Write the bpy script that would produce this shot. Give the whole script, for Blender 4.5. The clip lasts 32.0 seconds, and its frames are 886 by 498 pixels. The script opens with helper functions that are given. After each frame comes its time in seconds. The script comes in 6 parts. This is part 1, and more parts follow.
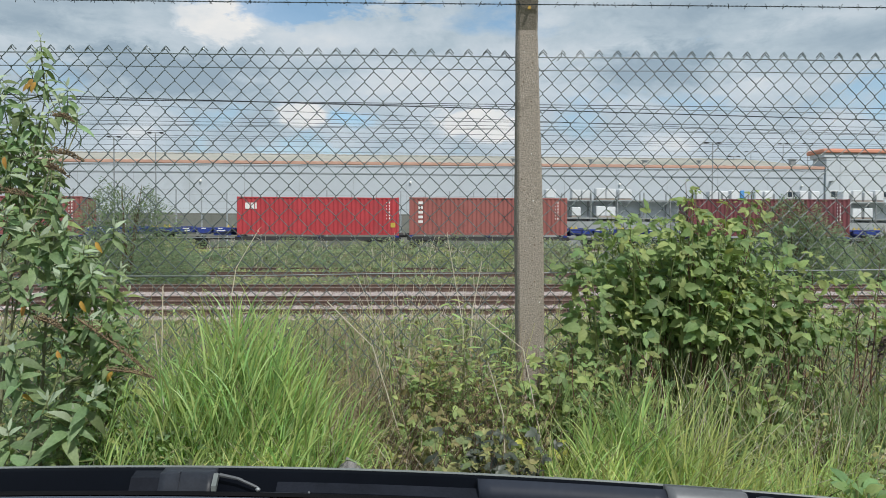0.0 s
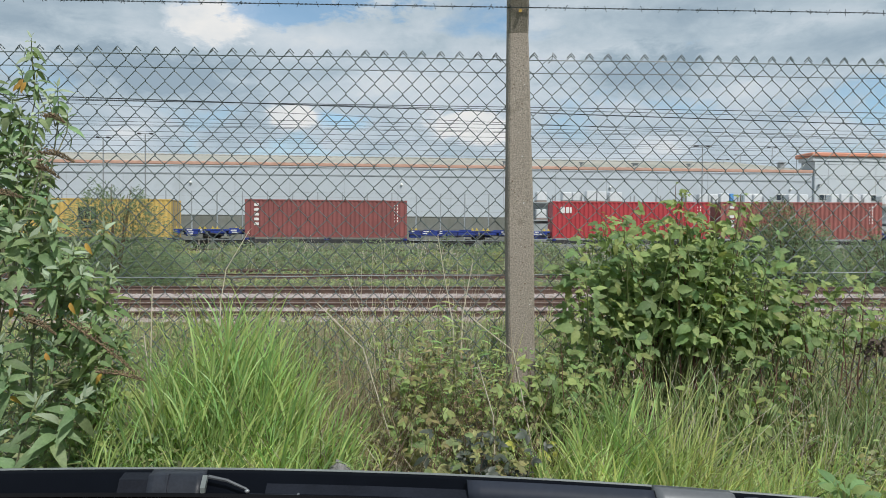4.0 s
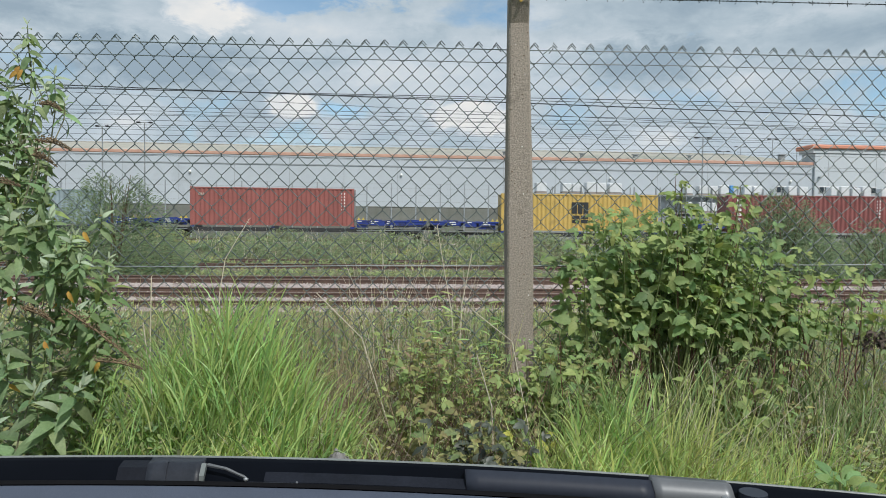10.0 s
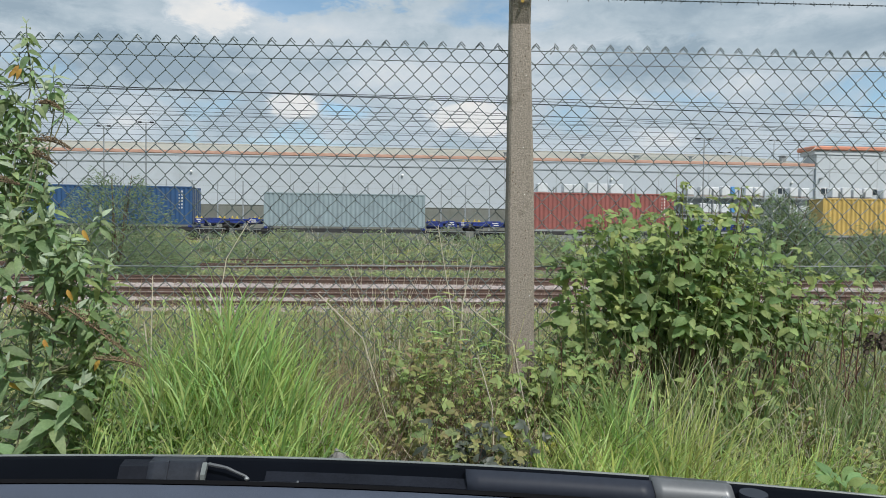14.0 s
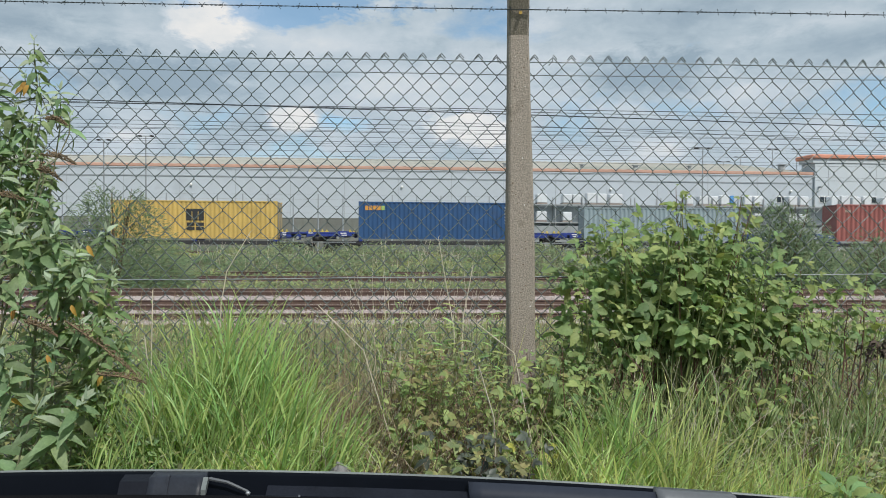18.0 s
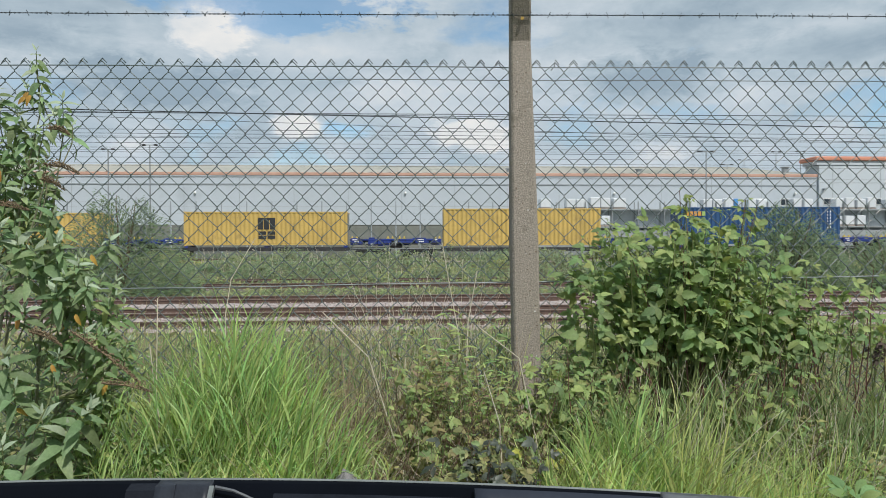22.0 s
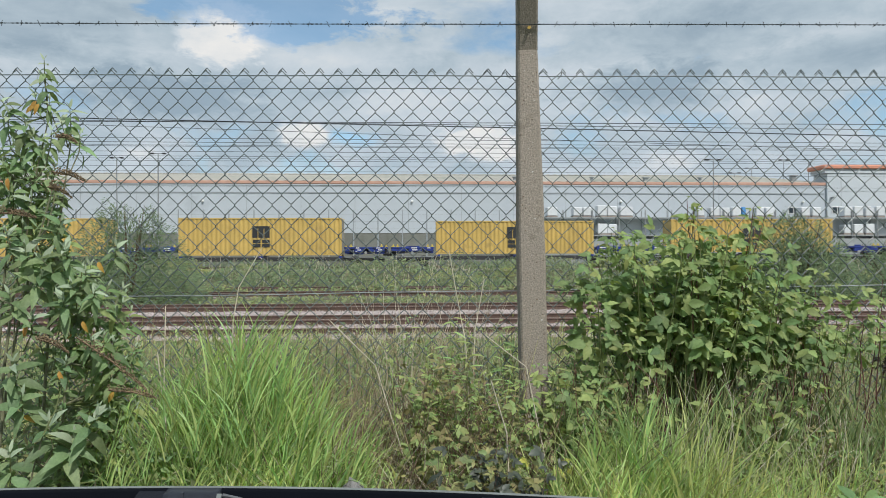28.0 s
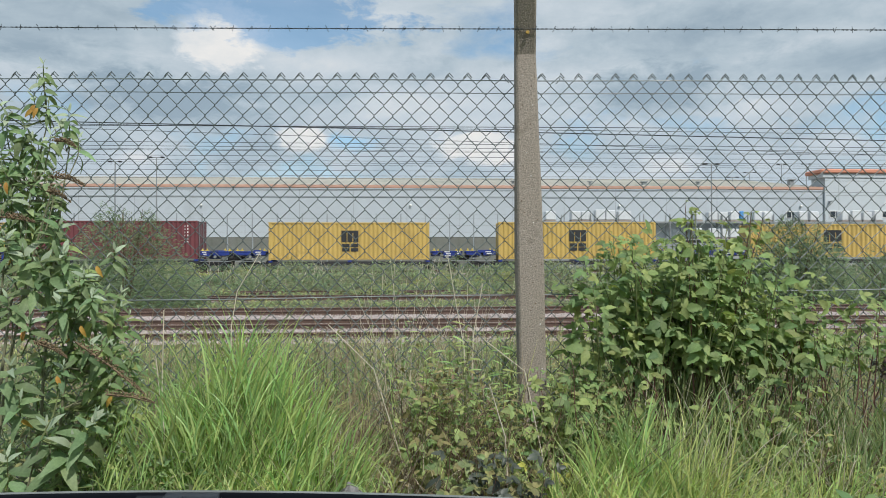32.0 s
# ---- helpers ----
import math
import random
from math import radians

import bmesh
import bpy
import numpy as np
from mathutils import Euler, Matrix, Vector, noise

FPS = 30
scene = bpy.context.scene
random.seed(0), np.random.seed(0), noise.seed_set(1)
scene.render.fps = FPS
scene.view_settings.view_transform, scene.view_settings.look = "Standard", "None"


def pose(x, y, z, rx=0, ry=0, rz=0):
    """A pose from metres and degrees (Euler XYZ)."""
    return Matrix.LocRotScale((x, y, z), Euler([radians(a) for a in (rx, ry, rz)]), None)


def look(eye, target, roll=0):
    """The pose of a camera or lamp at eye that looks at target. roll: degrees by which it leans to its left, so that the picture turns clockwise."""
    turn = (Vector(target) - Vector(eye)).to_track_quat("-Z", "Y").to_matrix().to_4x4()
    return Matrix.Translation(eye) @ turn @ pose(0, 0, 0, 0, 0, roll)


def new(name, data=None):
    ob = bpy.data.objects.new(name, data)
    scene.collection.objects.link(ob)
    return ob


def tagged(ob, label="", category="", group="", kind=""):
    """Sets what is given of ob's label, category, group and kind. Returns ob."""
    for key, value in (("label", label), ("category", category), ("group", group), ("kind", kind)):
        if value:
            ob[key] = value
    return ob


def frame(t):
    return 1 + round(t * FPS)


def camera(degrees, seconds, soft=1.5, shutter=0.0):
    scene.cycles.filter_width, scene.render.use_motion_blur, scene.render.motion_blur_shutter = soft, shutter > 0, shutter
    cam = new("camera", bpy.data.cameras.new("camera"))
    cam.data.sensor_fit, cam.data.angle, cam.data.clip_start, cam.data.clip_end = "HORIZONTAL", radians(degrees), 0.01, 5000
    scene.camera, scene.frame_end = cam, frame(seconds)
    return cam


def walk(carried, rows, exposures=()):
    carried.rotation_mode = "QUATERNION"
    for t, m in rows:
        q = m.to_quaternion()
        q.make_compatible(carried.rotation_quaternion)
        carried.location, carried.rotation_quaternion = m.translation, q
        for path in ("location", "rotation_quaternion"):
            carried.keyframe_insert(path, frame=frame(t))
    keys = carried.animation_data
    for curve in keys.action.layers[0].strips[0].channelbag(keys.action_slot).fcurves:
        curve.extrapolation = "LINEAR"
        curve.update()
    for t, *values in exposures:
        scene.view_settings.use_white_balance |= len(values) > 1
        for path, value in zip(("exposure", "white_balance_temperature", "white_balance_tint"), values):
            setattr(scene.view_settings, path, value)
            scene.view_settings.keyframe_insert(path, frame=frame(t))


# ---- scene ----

# ---------------------------------------------------------------- camera
cam = camera(65.0, 32.0, 0.95)

VIEW = [  # seconds, turn to the right, tilt up, lean, eye
    (0, 3.596, -1.292, 0.237, 0.0005, 0.0033, 1.3007),
    (0.5, 3.556, -0.964, 0.167, 0.0008, -0.0002, 1.3008),
    (1, 3.819, -0.591, 0.136, 0.0006, 0.0015, 1.3015),
    (1.5, 3.872, -0.911, 0.095, -0.0001, 0.0017, 1.3015),
    (2, 3.730, -1.168, 0.002, 0.0005, 0.0024, 1.3011),
    (2.5, 3.610, -1.433, -0.125, 0.0000, 0.0031, 1.3006),
    (3, 3.765, -1.266, -0.074, 0.0016, 0.0022, 1.3000),
    (3.5, 4.211, -1.118, 0.255, 0.0013, 0.0011, 1.3002),
    (5.5, 4.414, -1.190, 0.501, 0.0021, 0.0013, 1.2999),
    (6, 4.406, -1.311, 0.533, 0.0008, 0.0027, 1.2994),
    (6.5, 4.382, -1.452, 0.540, 0.0018, 0.0015, 1.2991),
    (7, 4.400, -1.512, 0.575, 0.0013, 0.0020, 1.2990),
    (7.5, 4.401, -1.581, 0.580, 0.0012, 0.0025, 1.2988),
    (8, 4.419, -1.651, 0.571, 0.0017, 0.0012, 1.2991),
    (8.5, 4.437, -1.736, 0.610, 0.0022, 0.0016, 1.2996),
    (9, 4.441, -1.752, 0.654, 0.0021, 0.0007, 1.2994),
    (9.5, 4.428, -1.837, 0.617, 0.0018, 0.0007, 1.2996),
    (10, 4.386, -1.889, 0.650, 0.0020, 0.0013, 1.2995),
    (10.5, 4.363, -1.810, 0.694, 0.0015, 0.0001, 1.2987),
    (11, 4.321, -1.791, 0.739, 0.0016, 0.0003, 1.3000),
    (11.5, 4.308, -1.728, 0.740, 0.0018, 0.0011, 1.2984),
    (12, 4.321, -1.796, 0.737, 0.0015, 0.0013, 1.2983),
    (12.5, 4.276, -1.903, 0.823, 0.0011, 0.0005, 1.2990),
    (13, 4.263, -1.973, 0.823, 0.0014, 0.0006, 1.2990),
    (13.5, 4.267, -1.892, 0.857, 0.0012, 0.0006, 1.2988),
    (14, 4.313, -1.850, 0.789, 0.0016, -0.0000, 1.2991),
    (14.5, 4.262, -1.972, 0.818, 0.0015, 0.0003, 1.2991),
    (16.5, 4.180, -1.299, 0.611, 0.0013, 0.0014, 1.2985),
    (17, 4.206, -1.176, 0.559, 0.0014, 0.0007, 1.2994),
    (17.5, 4.264, -1.024, 0.461, 0.0017, 0.0003, 1.2998),
    (18, 4.306, -0.932, 0.348, 0.0007, 0.0018, 1.2992),
    (18.5, 4.296, -0.906, 0.245, 0.0022, -0.0005, 1.3002),
    (19, 4.217, -0.828, 0.094, 0.0011, 0.0024, 1.2992),
    (19.5, 4.233, -0.831, 0.074, 0.0016, 0.0010, 1.2996),
    (20, 4.248, -0.806, -0.035, 0.0014, 0.0017, 1.2994),
    (20.5, 4.192, -0.777, -0.122, 0.0014, 0.0021, 1.2997),
    (21, 4.150, -0.778, -0.125, 0.0018, 0.0004, 1.2993),
    (21.5, 4.104, -0.725, -0.169, 0.0012, 0.0018, 1.2987),
    (22, 3.981, -0.459, -0.193, 0.0007, 0.0021, 1.2996),
    (22.5, 3.905, -0.190, -0.227, 0.0003, 0.0005, 1.3000),
    (23, 3.900, -0.050, -0.220, 0.0000, -0.0000, 1.3000),
    (23.5, 3.917, -0.026, -0.184, 0.0003, 0.0009, 1.3009),
    (24, 3.866, -0.012, -0.144, 0.0000, 0.0006, 1.3000),
    (24.5, 3.854, 0.070, -0.103, -0.0001, 0.0011, 1.2995),
    (25, 3.799, 0.136, -0.092, -0.0006, 0.0012, 1.2996),
    (25.5, 3.755, 0.209, -0.091, 0.0004, 0.0004, 1.2996),
    (27.5, 3.510, 0.305, -0.181, -0.0008, 0.0014, 1.2999),
    (28, 3.442, 0.221, -0.140, -0.0007, 0.0005, 1.3000),
    (28.5, 3.416, 0.232, -0.102, -0.0004, 0.0002, 1.2999),
    (29, 3.369, 0.301, -0.099, -0.0011, 0.0007, 1.2998),
    (29.5, 3.355, 0.388, -0.130, -0.0014, 0.0003, 1.3002),
    (30, 3.348, 0.465, -0.129, -0.0021, 0.0018, 1.2997),
    (30.5, 3.336, 0.503, -0.126, -0.0017, 0.0006, 1.2998),
    (31, 3.415, 0.480, -0.095, -0.0005, -0.0007, 1.3004),
    (31.5, 3.526, 0.529, -0.146, -0.0015, 0.0012, 1.2996),
    (32, 3.572, 0.551, -0.112, -0.0011, -0.0009, 1.3002),
]


def view(turn, tilt, lean, x, y, z):
    a, b = radians(turn), radians(tilt)
    way = Vector((math.sin(a) * math.cos(b), math.cos(a) * math.cos(b), math.sin(b)))
    eye = Vector((x, y, z))
    return look(eye, eye + way, lean)


walk(cam, [(t, view(*v)) for t, *v in VIEW])

# ---------------------------------------------------------------- light
SUN_FROM = Vector((0.30, -0.70, 0.92)).normalized()
EXPOSURE = 0.06
scene.view_settings.exposure = EXPOSURE

sun_data = bpy.data.lights.new("sun", "SUN")
sun_data.energy, sun_data.angle, sun_data.color = 3.4, radians(2.0), (1.0, 0.97, 0.92)
sun = new("sun", sun_data)
sun.matrix_world = look(SUN_FROM * 100, (0, 0, 0))


def node(tree, kind, **inputs):
    n = tree.nodes.new(kind)
    for key, value in inputs.items():
        n.inputs[key.replace("_", " ")].default_value = value
    return n


def math_node(tree, op, a, b=None, clamp=False):
    n = tree.nodes.new("ShaderNodeMath")
    n.operation, n.use_clamp = op, clamp
    for i, v in enumerate((a, b)):
        if v is None:
            continue
        if isinstance(v, (int, float)):
            n.inputs[i].default_value = v
        else:
            tree.links.new(v, n.inputs[i])
    return n.outputs[0]


def ramp(tree, fac, stops):
    n = tree.nodes.new("ShaderNodeValToRGB")
    while len(n.color_ramp.elements) < len(stops):
        n.color_ramp.elements.new(0.5)
    for e, (at, col) in zip(n.color_ramp.elements, stops):
        e.position, e.color = at, (*col, 1) if len(col) == 3 else col
    tree.links.new(fac, n.inputs[0])
    return n.outputs[0]


def mix(tree, fac, a, b, how="MIX"):
    n = tree.nodes.new("ShaderNodeMix")
    n.data_type, n.blend_type = "RGBA", how
    for sock, v in ((n.inputs[0], fac), (n.inputs[6], a), (n.inputs[7], b)):
        if isinstance(v, (int, float)):
            sock.default_value = v
        elif isinstance(v, (tuple, list)):
            sock.default_value = (*v, 1)
        else:
            tree.links.new(v, sock)
    return n.outputs[2]


def noise_fac(tree, vec, scale, detail=4.0, rough=0.55, distort=0.0):
    n = tree.nodes.new("ShaderNodeTexNoise")
    n.inputs["Scale"].default_value, n.inputs["Detail"].default_value = scale, detail
    n.inputs["Roughness"].default_value, n.inputs["Distortion"].default_value = rough, distort
    if vec is not None:
        tree.links.new(vec, n.inputs["Vector"])
    return n.outputs[0]


def make_world():
    w = bpy.data.worlds.new("sky")
    scene.world = w
    w.use_nodes = True
    tr = w.node_tree
    tr.nodes.clear()
    out = tr.nodes.new("ShaderNodeOutputWorld")
    sky = tr.nodes.new("ShaderNodeTexSky")
    sky.sky_type, sky.sun_disc = "NISHITA", False
    sky.sun_elevation = math.asin(SUN_FROM.z)
    sky.sun_rotation = math.atan2(SUN_FROM.x, SUN_FROM.y)
    sky.air_density, sky.dust_density = 1.0, 0.6
    clear = tr.nodes.new("ShaderNodeBackground")
    clear.inputs[1].default_value = 0.13
    tr.links.new(mix(tr, 1.0, sky.outputs[0], (0.76, 0.97, 1.0), "MULTIPLY"), clear.inputs[0])
    co = tr.nodes.new("ShaderNodeTexCoord")
    sep = tr.nodes.new("ShaderNodeSeparateXYZ")
    tr.links.new(co.outputs["Generated"], sep.inputs[0])
    comb = tr.nodes.new("ShaderNodeCombineXYZ")
    tr.links.new(sep.outputs[0], comb.inputs[0])
    tr.links.new(sep.outputs[1], comb.inputs[1])
    tr.links.new(math_node(tr, "MULTIPLY", sep.outputs[2], 2.3), comb.inputs[2])
    vec = comb.outputs[0]
    ragged = noise_fac(tr, vec, 16.0, 6.0, 0.65, 0.3)

    def spot(px, py, pz, wide, tall):
        d = Vector((px, py, pz)).normalized()
        sub = tr.nodes.new("ShaderNodeVectorMath")
        sub.operation = "SUBTRACT"
        tr.links.new(co.outputs["Generated"], sub.inputs[0])
        sub.inputs[1].default_value = d
        mul = tr.nodes.new("ShaderNodeVectorMath")
        mul.operation = "MULTIPLY"
        tr.links.new(sub.outputs[0], mul.inputs[0])
        mul.inputs[1].default_value = (1 / wide, 1 / wide, 1 / tall)
        ln = tr.nodes.new("ShaderNodeVectorMath")
        ln.operation = "LENGTH"
        tr.links.new(mul.outputs[0], ln.inputs[0])
        edge = math_node(tr, "MULTIPLY", math_node(tr, "SUBTRACT", ragged, 0.5), 2.2)
        return math_node(tr, "SUBTRACT", math_node(tr, "ADD", edge, 1.15), ln.outputs["Value"], clamp=True)

    big = noise_fac(tr, vec, 3.1, 7.0, 0.55, 0.3)
    fine = noise_fac(tr, vec, 9.0, 6.0, 0.6, 0.2)
    cover = math_node(tr, "ADD", math_node(tr, "MULTIPLY", big, 0.75), math_node(tr, "MULTIPLY", fine, 0.35))
    for s, amount in SKY_BLUE:
        cover = math_node(tr, "SUBTRACT", cover, math_node(tr, "MULTIPLY", spot(*s), amount))
    for s, amount in SKY_WHITE:
        cover = math_node(tr, "ADD", cover, math_node(tr, "MULTIPLY", spot(*s), amount * 0.6))
    for s, amount in SKY_GREY:
        cover = math_node(tr, "ADD", cover, math_node(tr, "MULTIPLY", spot(*s), amount * 0.6))
    mask = ramp(tr, cover, [(0.36, (0.28, 0.28, 0.28)), (0.50, (1, 1, 1))])
    shade = math_node(tr, "ADD", math_node(tr, "MULTIPLY", noise_fac(tr, vec, 4.6, 6.0, 0.6, 0.4), 0.7),
                      math_node(tr, "MULTIPLY", fine, 0.3))
    for s, amount in SKY_WHITE:
        puff = math_node(tr, "MULTIPLY", spot(*s), 2.6 if amount > 0.25 else 1.0, clamp=True)
        shade = math_node(tr, "ADD", shade, math_node(tr, "MULTIPLY", puff, amount))
    for s, amount in SKY_GREY:
        shade = math_node(tr, "SUBTRACT", shade, math_node(tr, "MULTIPLY", spot(*s), amount * 1.3))
    tone = ramp(tr, shade, [(0.26, (0.30, 0.39, 0.47)), (0.44, (0.42, 0.51, 0.58)), (0.60, (0.55, 0.62, 0.68)), (0.90, (0.82, 0.81, 0.79))])
    cloud = tr.nodes.new("ShaderNodeBackground")
    cloud.inputs[1].default_value = 1.0
    tr.links.new(tone, cloud.inputs[0])
    both = tr.nodes.new("ShaderNodeMixShader")
    tr.links.new(mask, both.inputs[0])
    tr.links.new(clear.outputs[0], both.inputs[1])
    tr.links.new(cloud.outputs[0], both.inputs[2])
    tr.links.new(both.outputs[0], out.inputs[0])


# way to each patch of the sky, its width and height
SKY_BLUE = [((-0.163, 0.936, 0.312, 0.163, 0.041), 0.50), ((-0.070, 0.983, 0.161, 0.060, 0.016), 0.24), ((0.405, 0.898, 0.175, 0.098, 0.018), 0.10),
            ((-0.449, 0.872, 0.193, 0.073, 0.024), 0.10), ((0.133, 0.950, 0.283, 0.114, 0.020), 0.12), ((0.571, 0.800, 0.182, 0.065, 0.049), 0.15)]
SKY_WHITE = [((-0.238, 0.927, 0.289, 0.061, 0.045), 0.31), ((-0.133, 0.978, 0.162, 0.034, 0.021), 0.31), ((0.111, 0.982, 0.152, 0.061, 0.023), 0.28),
             ((-0.341, 0.931, 0.130, 0.049, 0.013), 0.22), ((0.375, 0.919, 0.125, 0.041, 0.015), 0.22), ((-0.027, 0.977, 0.214, 0.057, 0.037), 0.15),
             ((-0.107, 0.958, 0.267, 0.089, 0.024), 0.12), ((0.460, 0.869, 0.181, 0.073, 0.024), 0.12), ((-0.398, 0.878, 0.264, 0.130, 0.033), 0.07)]
SKY_GREY = [((-0.43, 0.86, 0.272, 0.16, 0.045), 0.16), ((-0.301, 0.931, 0.204, 0.122, 0.037), 0.28), ((0.328, 0.919, 0.220, 0.114, 0.033), 0.26), ((0.369, 0.884, 0.286, 0.211, 0.041), 0.14),
            ((-0.045, 0.957, 0.287, 0.122, 0.024), 0.10), ((-0.396, 0.887, 0.239, 0.130, 0.028), 0.11), ((0.048, 0.967, 0.252, 0.089, 0.024), 0.11), ((0.536, 0.812, 0.232, 0.130, 0.033), 0.11)]
make_world()

# ---------------------------------------------------------------- materials
MATS = {}


def surface(name, base, rough=0.7, metal=0.0, vary=0.25, scale=6.0, fine=60.0, bump=0.0, tint=None, spread=0.0, through_light=0.0, spec=0.5, coat=0.0,
            stain=None, stain_scale=1.5, stain_at=0.6):
    """A material with variation at two scales. spread: how far alike pieces differ; through_light: leaf translucency."""
    if name in MATS:
        return MATS[name]
    m = bpy.data.materials.new(name)
    m.use_nodes = True
    tr = m.node_tree
    b = tr.nodes["Principled BSDF"]
    co = tr.nodes.new("ShaderNodeTexCoord").outputs["Object"]
    geo = tr.nodes.new("ShaderNodeNewGeometry")
    info = tr.nodes.new("ShaderNodeObjectInfo")
    n1 = noise_fac(tr, co, scale, 5.0)
    n2 = noise_fac(tr, co, fine, 3.0)
    dark = tuple(c * (1 - vary) for c in base)
    light = tuple(min(1.0, c * (1 + vary)) for c in (tint or base))
    f = math_node(tr, "ADD", math_node(tr, "MULTIPLY", n1, 0.65), math_node(tr, "MULTIPLY", n2, 0.35))
    col = ramp(tr, f, [(0.33, dark), (0.67, light)])
    if stain:
        s = ramp(tr, noise_fac(tr, co, stain_scale, 6.0, 0.65), [(stain_at, (0, 0, 0)), (min(1, stain_at + 0.12), (1, 1, 1))])
        col = mix(tr, s, col, stain)
    if spread:
        r = math_node(tr, "FRACT", math_node(tr, "ADD", geo.outputs["Random Per Island"], info.outputs["Random"]))
        hsv = tr.nodes.new("ShaderNodeHueSaturation")
        tr.links.new(col, hsv.inputs["Color"])
        tr.links.new(math_node(tr, "ADD", math_node(tr, "MULTIPLY", r, spread * 0.10), 0.5 - spread * 0.055), hsv.inputs["Hue"])
        r2 = math_node(tr, "FRACT", math_node(tr, "MULTIPLY", r, 7.31))
        tr.links.new(math_node(tr, "ADD", math_node(tr, "MULTIPLY", r2, spread), 1 - spread * 0.5), hsv.inputs["Value"])
        hsv.inputs["Saturation"].default_value = 0.95
        col = hsv.outputs[0]
    tr.links.new(col, b.inputs["Base Color"])
    b.inputs["Metallic"].default_value = metal
    b.inputs["Specular IOR Level"].default_value = spec
    b.inputs["Coat Weight"].default_value = coat
    tr.links.new(math_node(tr, "ADD", math_node(tr, "MULTIPLY", n1, 0.25), max(0.02, rough - 0.125)), b.inputs["Roughness"])
    if bump:
        bp = tr.nodes.new("ShaderNodeBump")
        bp.inputs["Strength"].default_value, bp.inputs["Distance"].default_value = min(1.0, bump), 0.01 if bump <= 1 else 0.01 * bump
        tr.links.new(f, bp.inputs["Height"])
        tr.links.new(bp.outputs[0], b.inputs["Normal"])
    if through_light:
        out = tr.nodes["Material Output"]
        t = tr.nodes.new("ShaderNodeBsdfTranslucent")
        tr.links.new(mix(tr, 0.6, col, (1.0, 1.0, 0.35), "MULTIPLY"), t.inputs[0])
        ms = tr.nodes.new("ShaderNodeMixShader")
        ms.inputs[0].default_value = through_light
        tr.links.new(b.outputs[0], ms.inputs[1])
        tr.links.new(t.outputs[0], ms.inputs[2])
        tr.links.new(ms.outputs[0], out.inputs[0])
    MATS[name] = m
    return m


GRASS = surface("grass_blade", (0.375, 0.535, 0.185), 0.42, vary=0.2, scale=3, fine=40, spread=0.85, through_light=0.46)
WEED_GRASS = surface("dull_green_blade", (0.24, 0.33, 0.13), 0.5, vary=0.25, scale=3, fine=40, spread=0.85, through_light=0.4)
GRASS_YELLOW = surface("grass_blade_yellowish", (0.50, 0.595, 0.225), 0.45, vary=0.2, scale=3, fine=40, spread=0.85, through_light=0.46)
STRAW = surface("dry_stalk", (0.42, 0.345, 0.21), 0.7, vary=0.25, scale=8, fine=60, spread=0.5, through_light=0.15)
BUDDLEIA = surface("lance_leaf", (0.185, 0.288, 0.130), 0.55, vary=0.22, scale=18, fine=120, spread=0.6, through_light=0.40, tint=(0.26, 0.37, 0.175), spec=0.3)
SILVER_LEAF = surface("young_silvery_leaf", (0.37, 0.46, 0.31), 0.65, vary=0.2, scale=18, fine=120, spread=0.4, through_light=0.25)
ORANGE_LEAF = surface("withered_orange_leaf", (0.58, 0.34, 0.05), 0.55, vary=0.25, scale=18, fine=120, spread=0.4, through_light=0.3)
BRAMBLE = surface("bramble_leaf", (0.22, 0.335, 0.135), 0.55, vary=0.25, scale=20, fine=140, spread=0.5, through_light=0.48, spec=0.3)
BRAMBLE_MID = surface("full_bramble_leaf", (0.27, 0.385, 0.14), 0.55, vary=0.22, scale=20, fine=140, spread=0.5, through_light=0.48, spec=0.3)
BRAMBLE_LIGHT = surface("young_bramble_leaf", (0.325, 0.415, 0.145), 0.55, vary=0.2, scale=20, fine=140, spread=0.5, through_light=0.42, spec=0.3)
CANE_RED = surface("red_brown_cane", (0.16, 0.075, 0.06), 0.6, vary=0.25, scale=15, fine=120)
STONE = surface("grey_field_stone", (0.20, 0.195, 0.19), 0.9, vary=0.3, scale=30, fine=180, bump=0.8)
DOCK_LEAF = surface("dock_leaf", (0.19, 0.33, 0.12), 0.7, vary=0.2, scale=25, fine=140, spread=0.4, through_light=0.35)
DULL_LEAF = surface("dull_weed_leaf", (0.20, 0.24, 0.09), 0.6, vary=0.35, scale=20, fine=140, spread=0.95, through_light=0.25)
OLIVE_LEAF = surface("olive_weed_leaf", (0.26, 0.25, 0.085), 0.65, vary=0.3, scale=20, fine=140, spread=0.6, through_light=0.25)
WITHERED = surface("withered_leaf", (0.27, 0.205, 0.115), 0.7, vary=0.3, scale=20, fine=140, spread=0.6, through_light=0.2)
YELLOW_LEAF = surface("yellowing_leaf", (0.50, 0.52, 0.09), 0.5, vary=0.2, scale=20, fine=140, spread=0.3, through_light=0.4)
# near-black leaf colour holds the shade of the hollow under the post
DARK_BRAMBLE = surface("shade_dark_bramble_leaf", (0.062, 0.078, 0.056), 0.5, vary=0.3, scale=20, fine=140, spread=0.6, through_light=0.12)
DARK_DEAD = surface("dark_dead_leaf", (0.085, 0.062, 0.048), 0.8, vary=0.3, scale=20, fine=140, spread=0.4)
BROWN_STALK = surface("brown_dry_stalk", (0.34, 0.265, 0.17), 0.75, vary=0.25, scale=8, fine=60, spread=0.4, through_light=0.15)
PALE_STALK = surface("pale_stalk", (0.54, 0.49, 0.38), 0.7, vary=0.2, scale=10, fine=90)
STEM = surface("woody_stem", (0.13, 0.09, 0.055), 0.8, vary=0.3, scale=15, fine=120, bump=0.4)
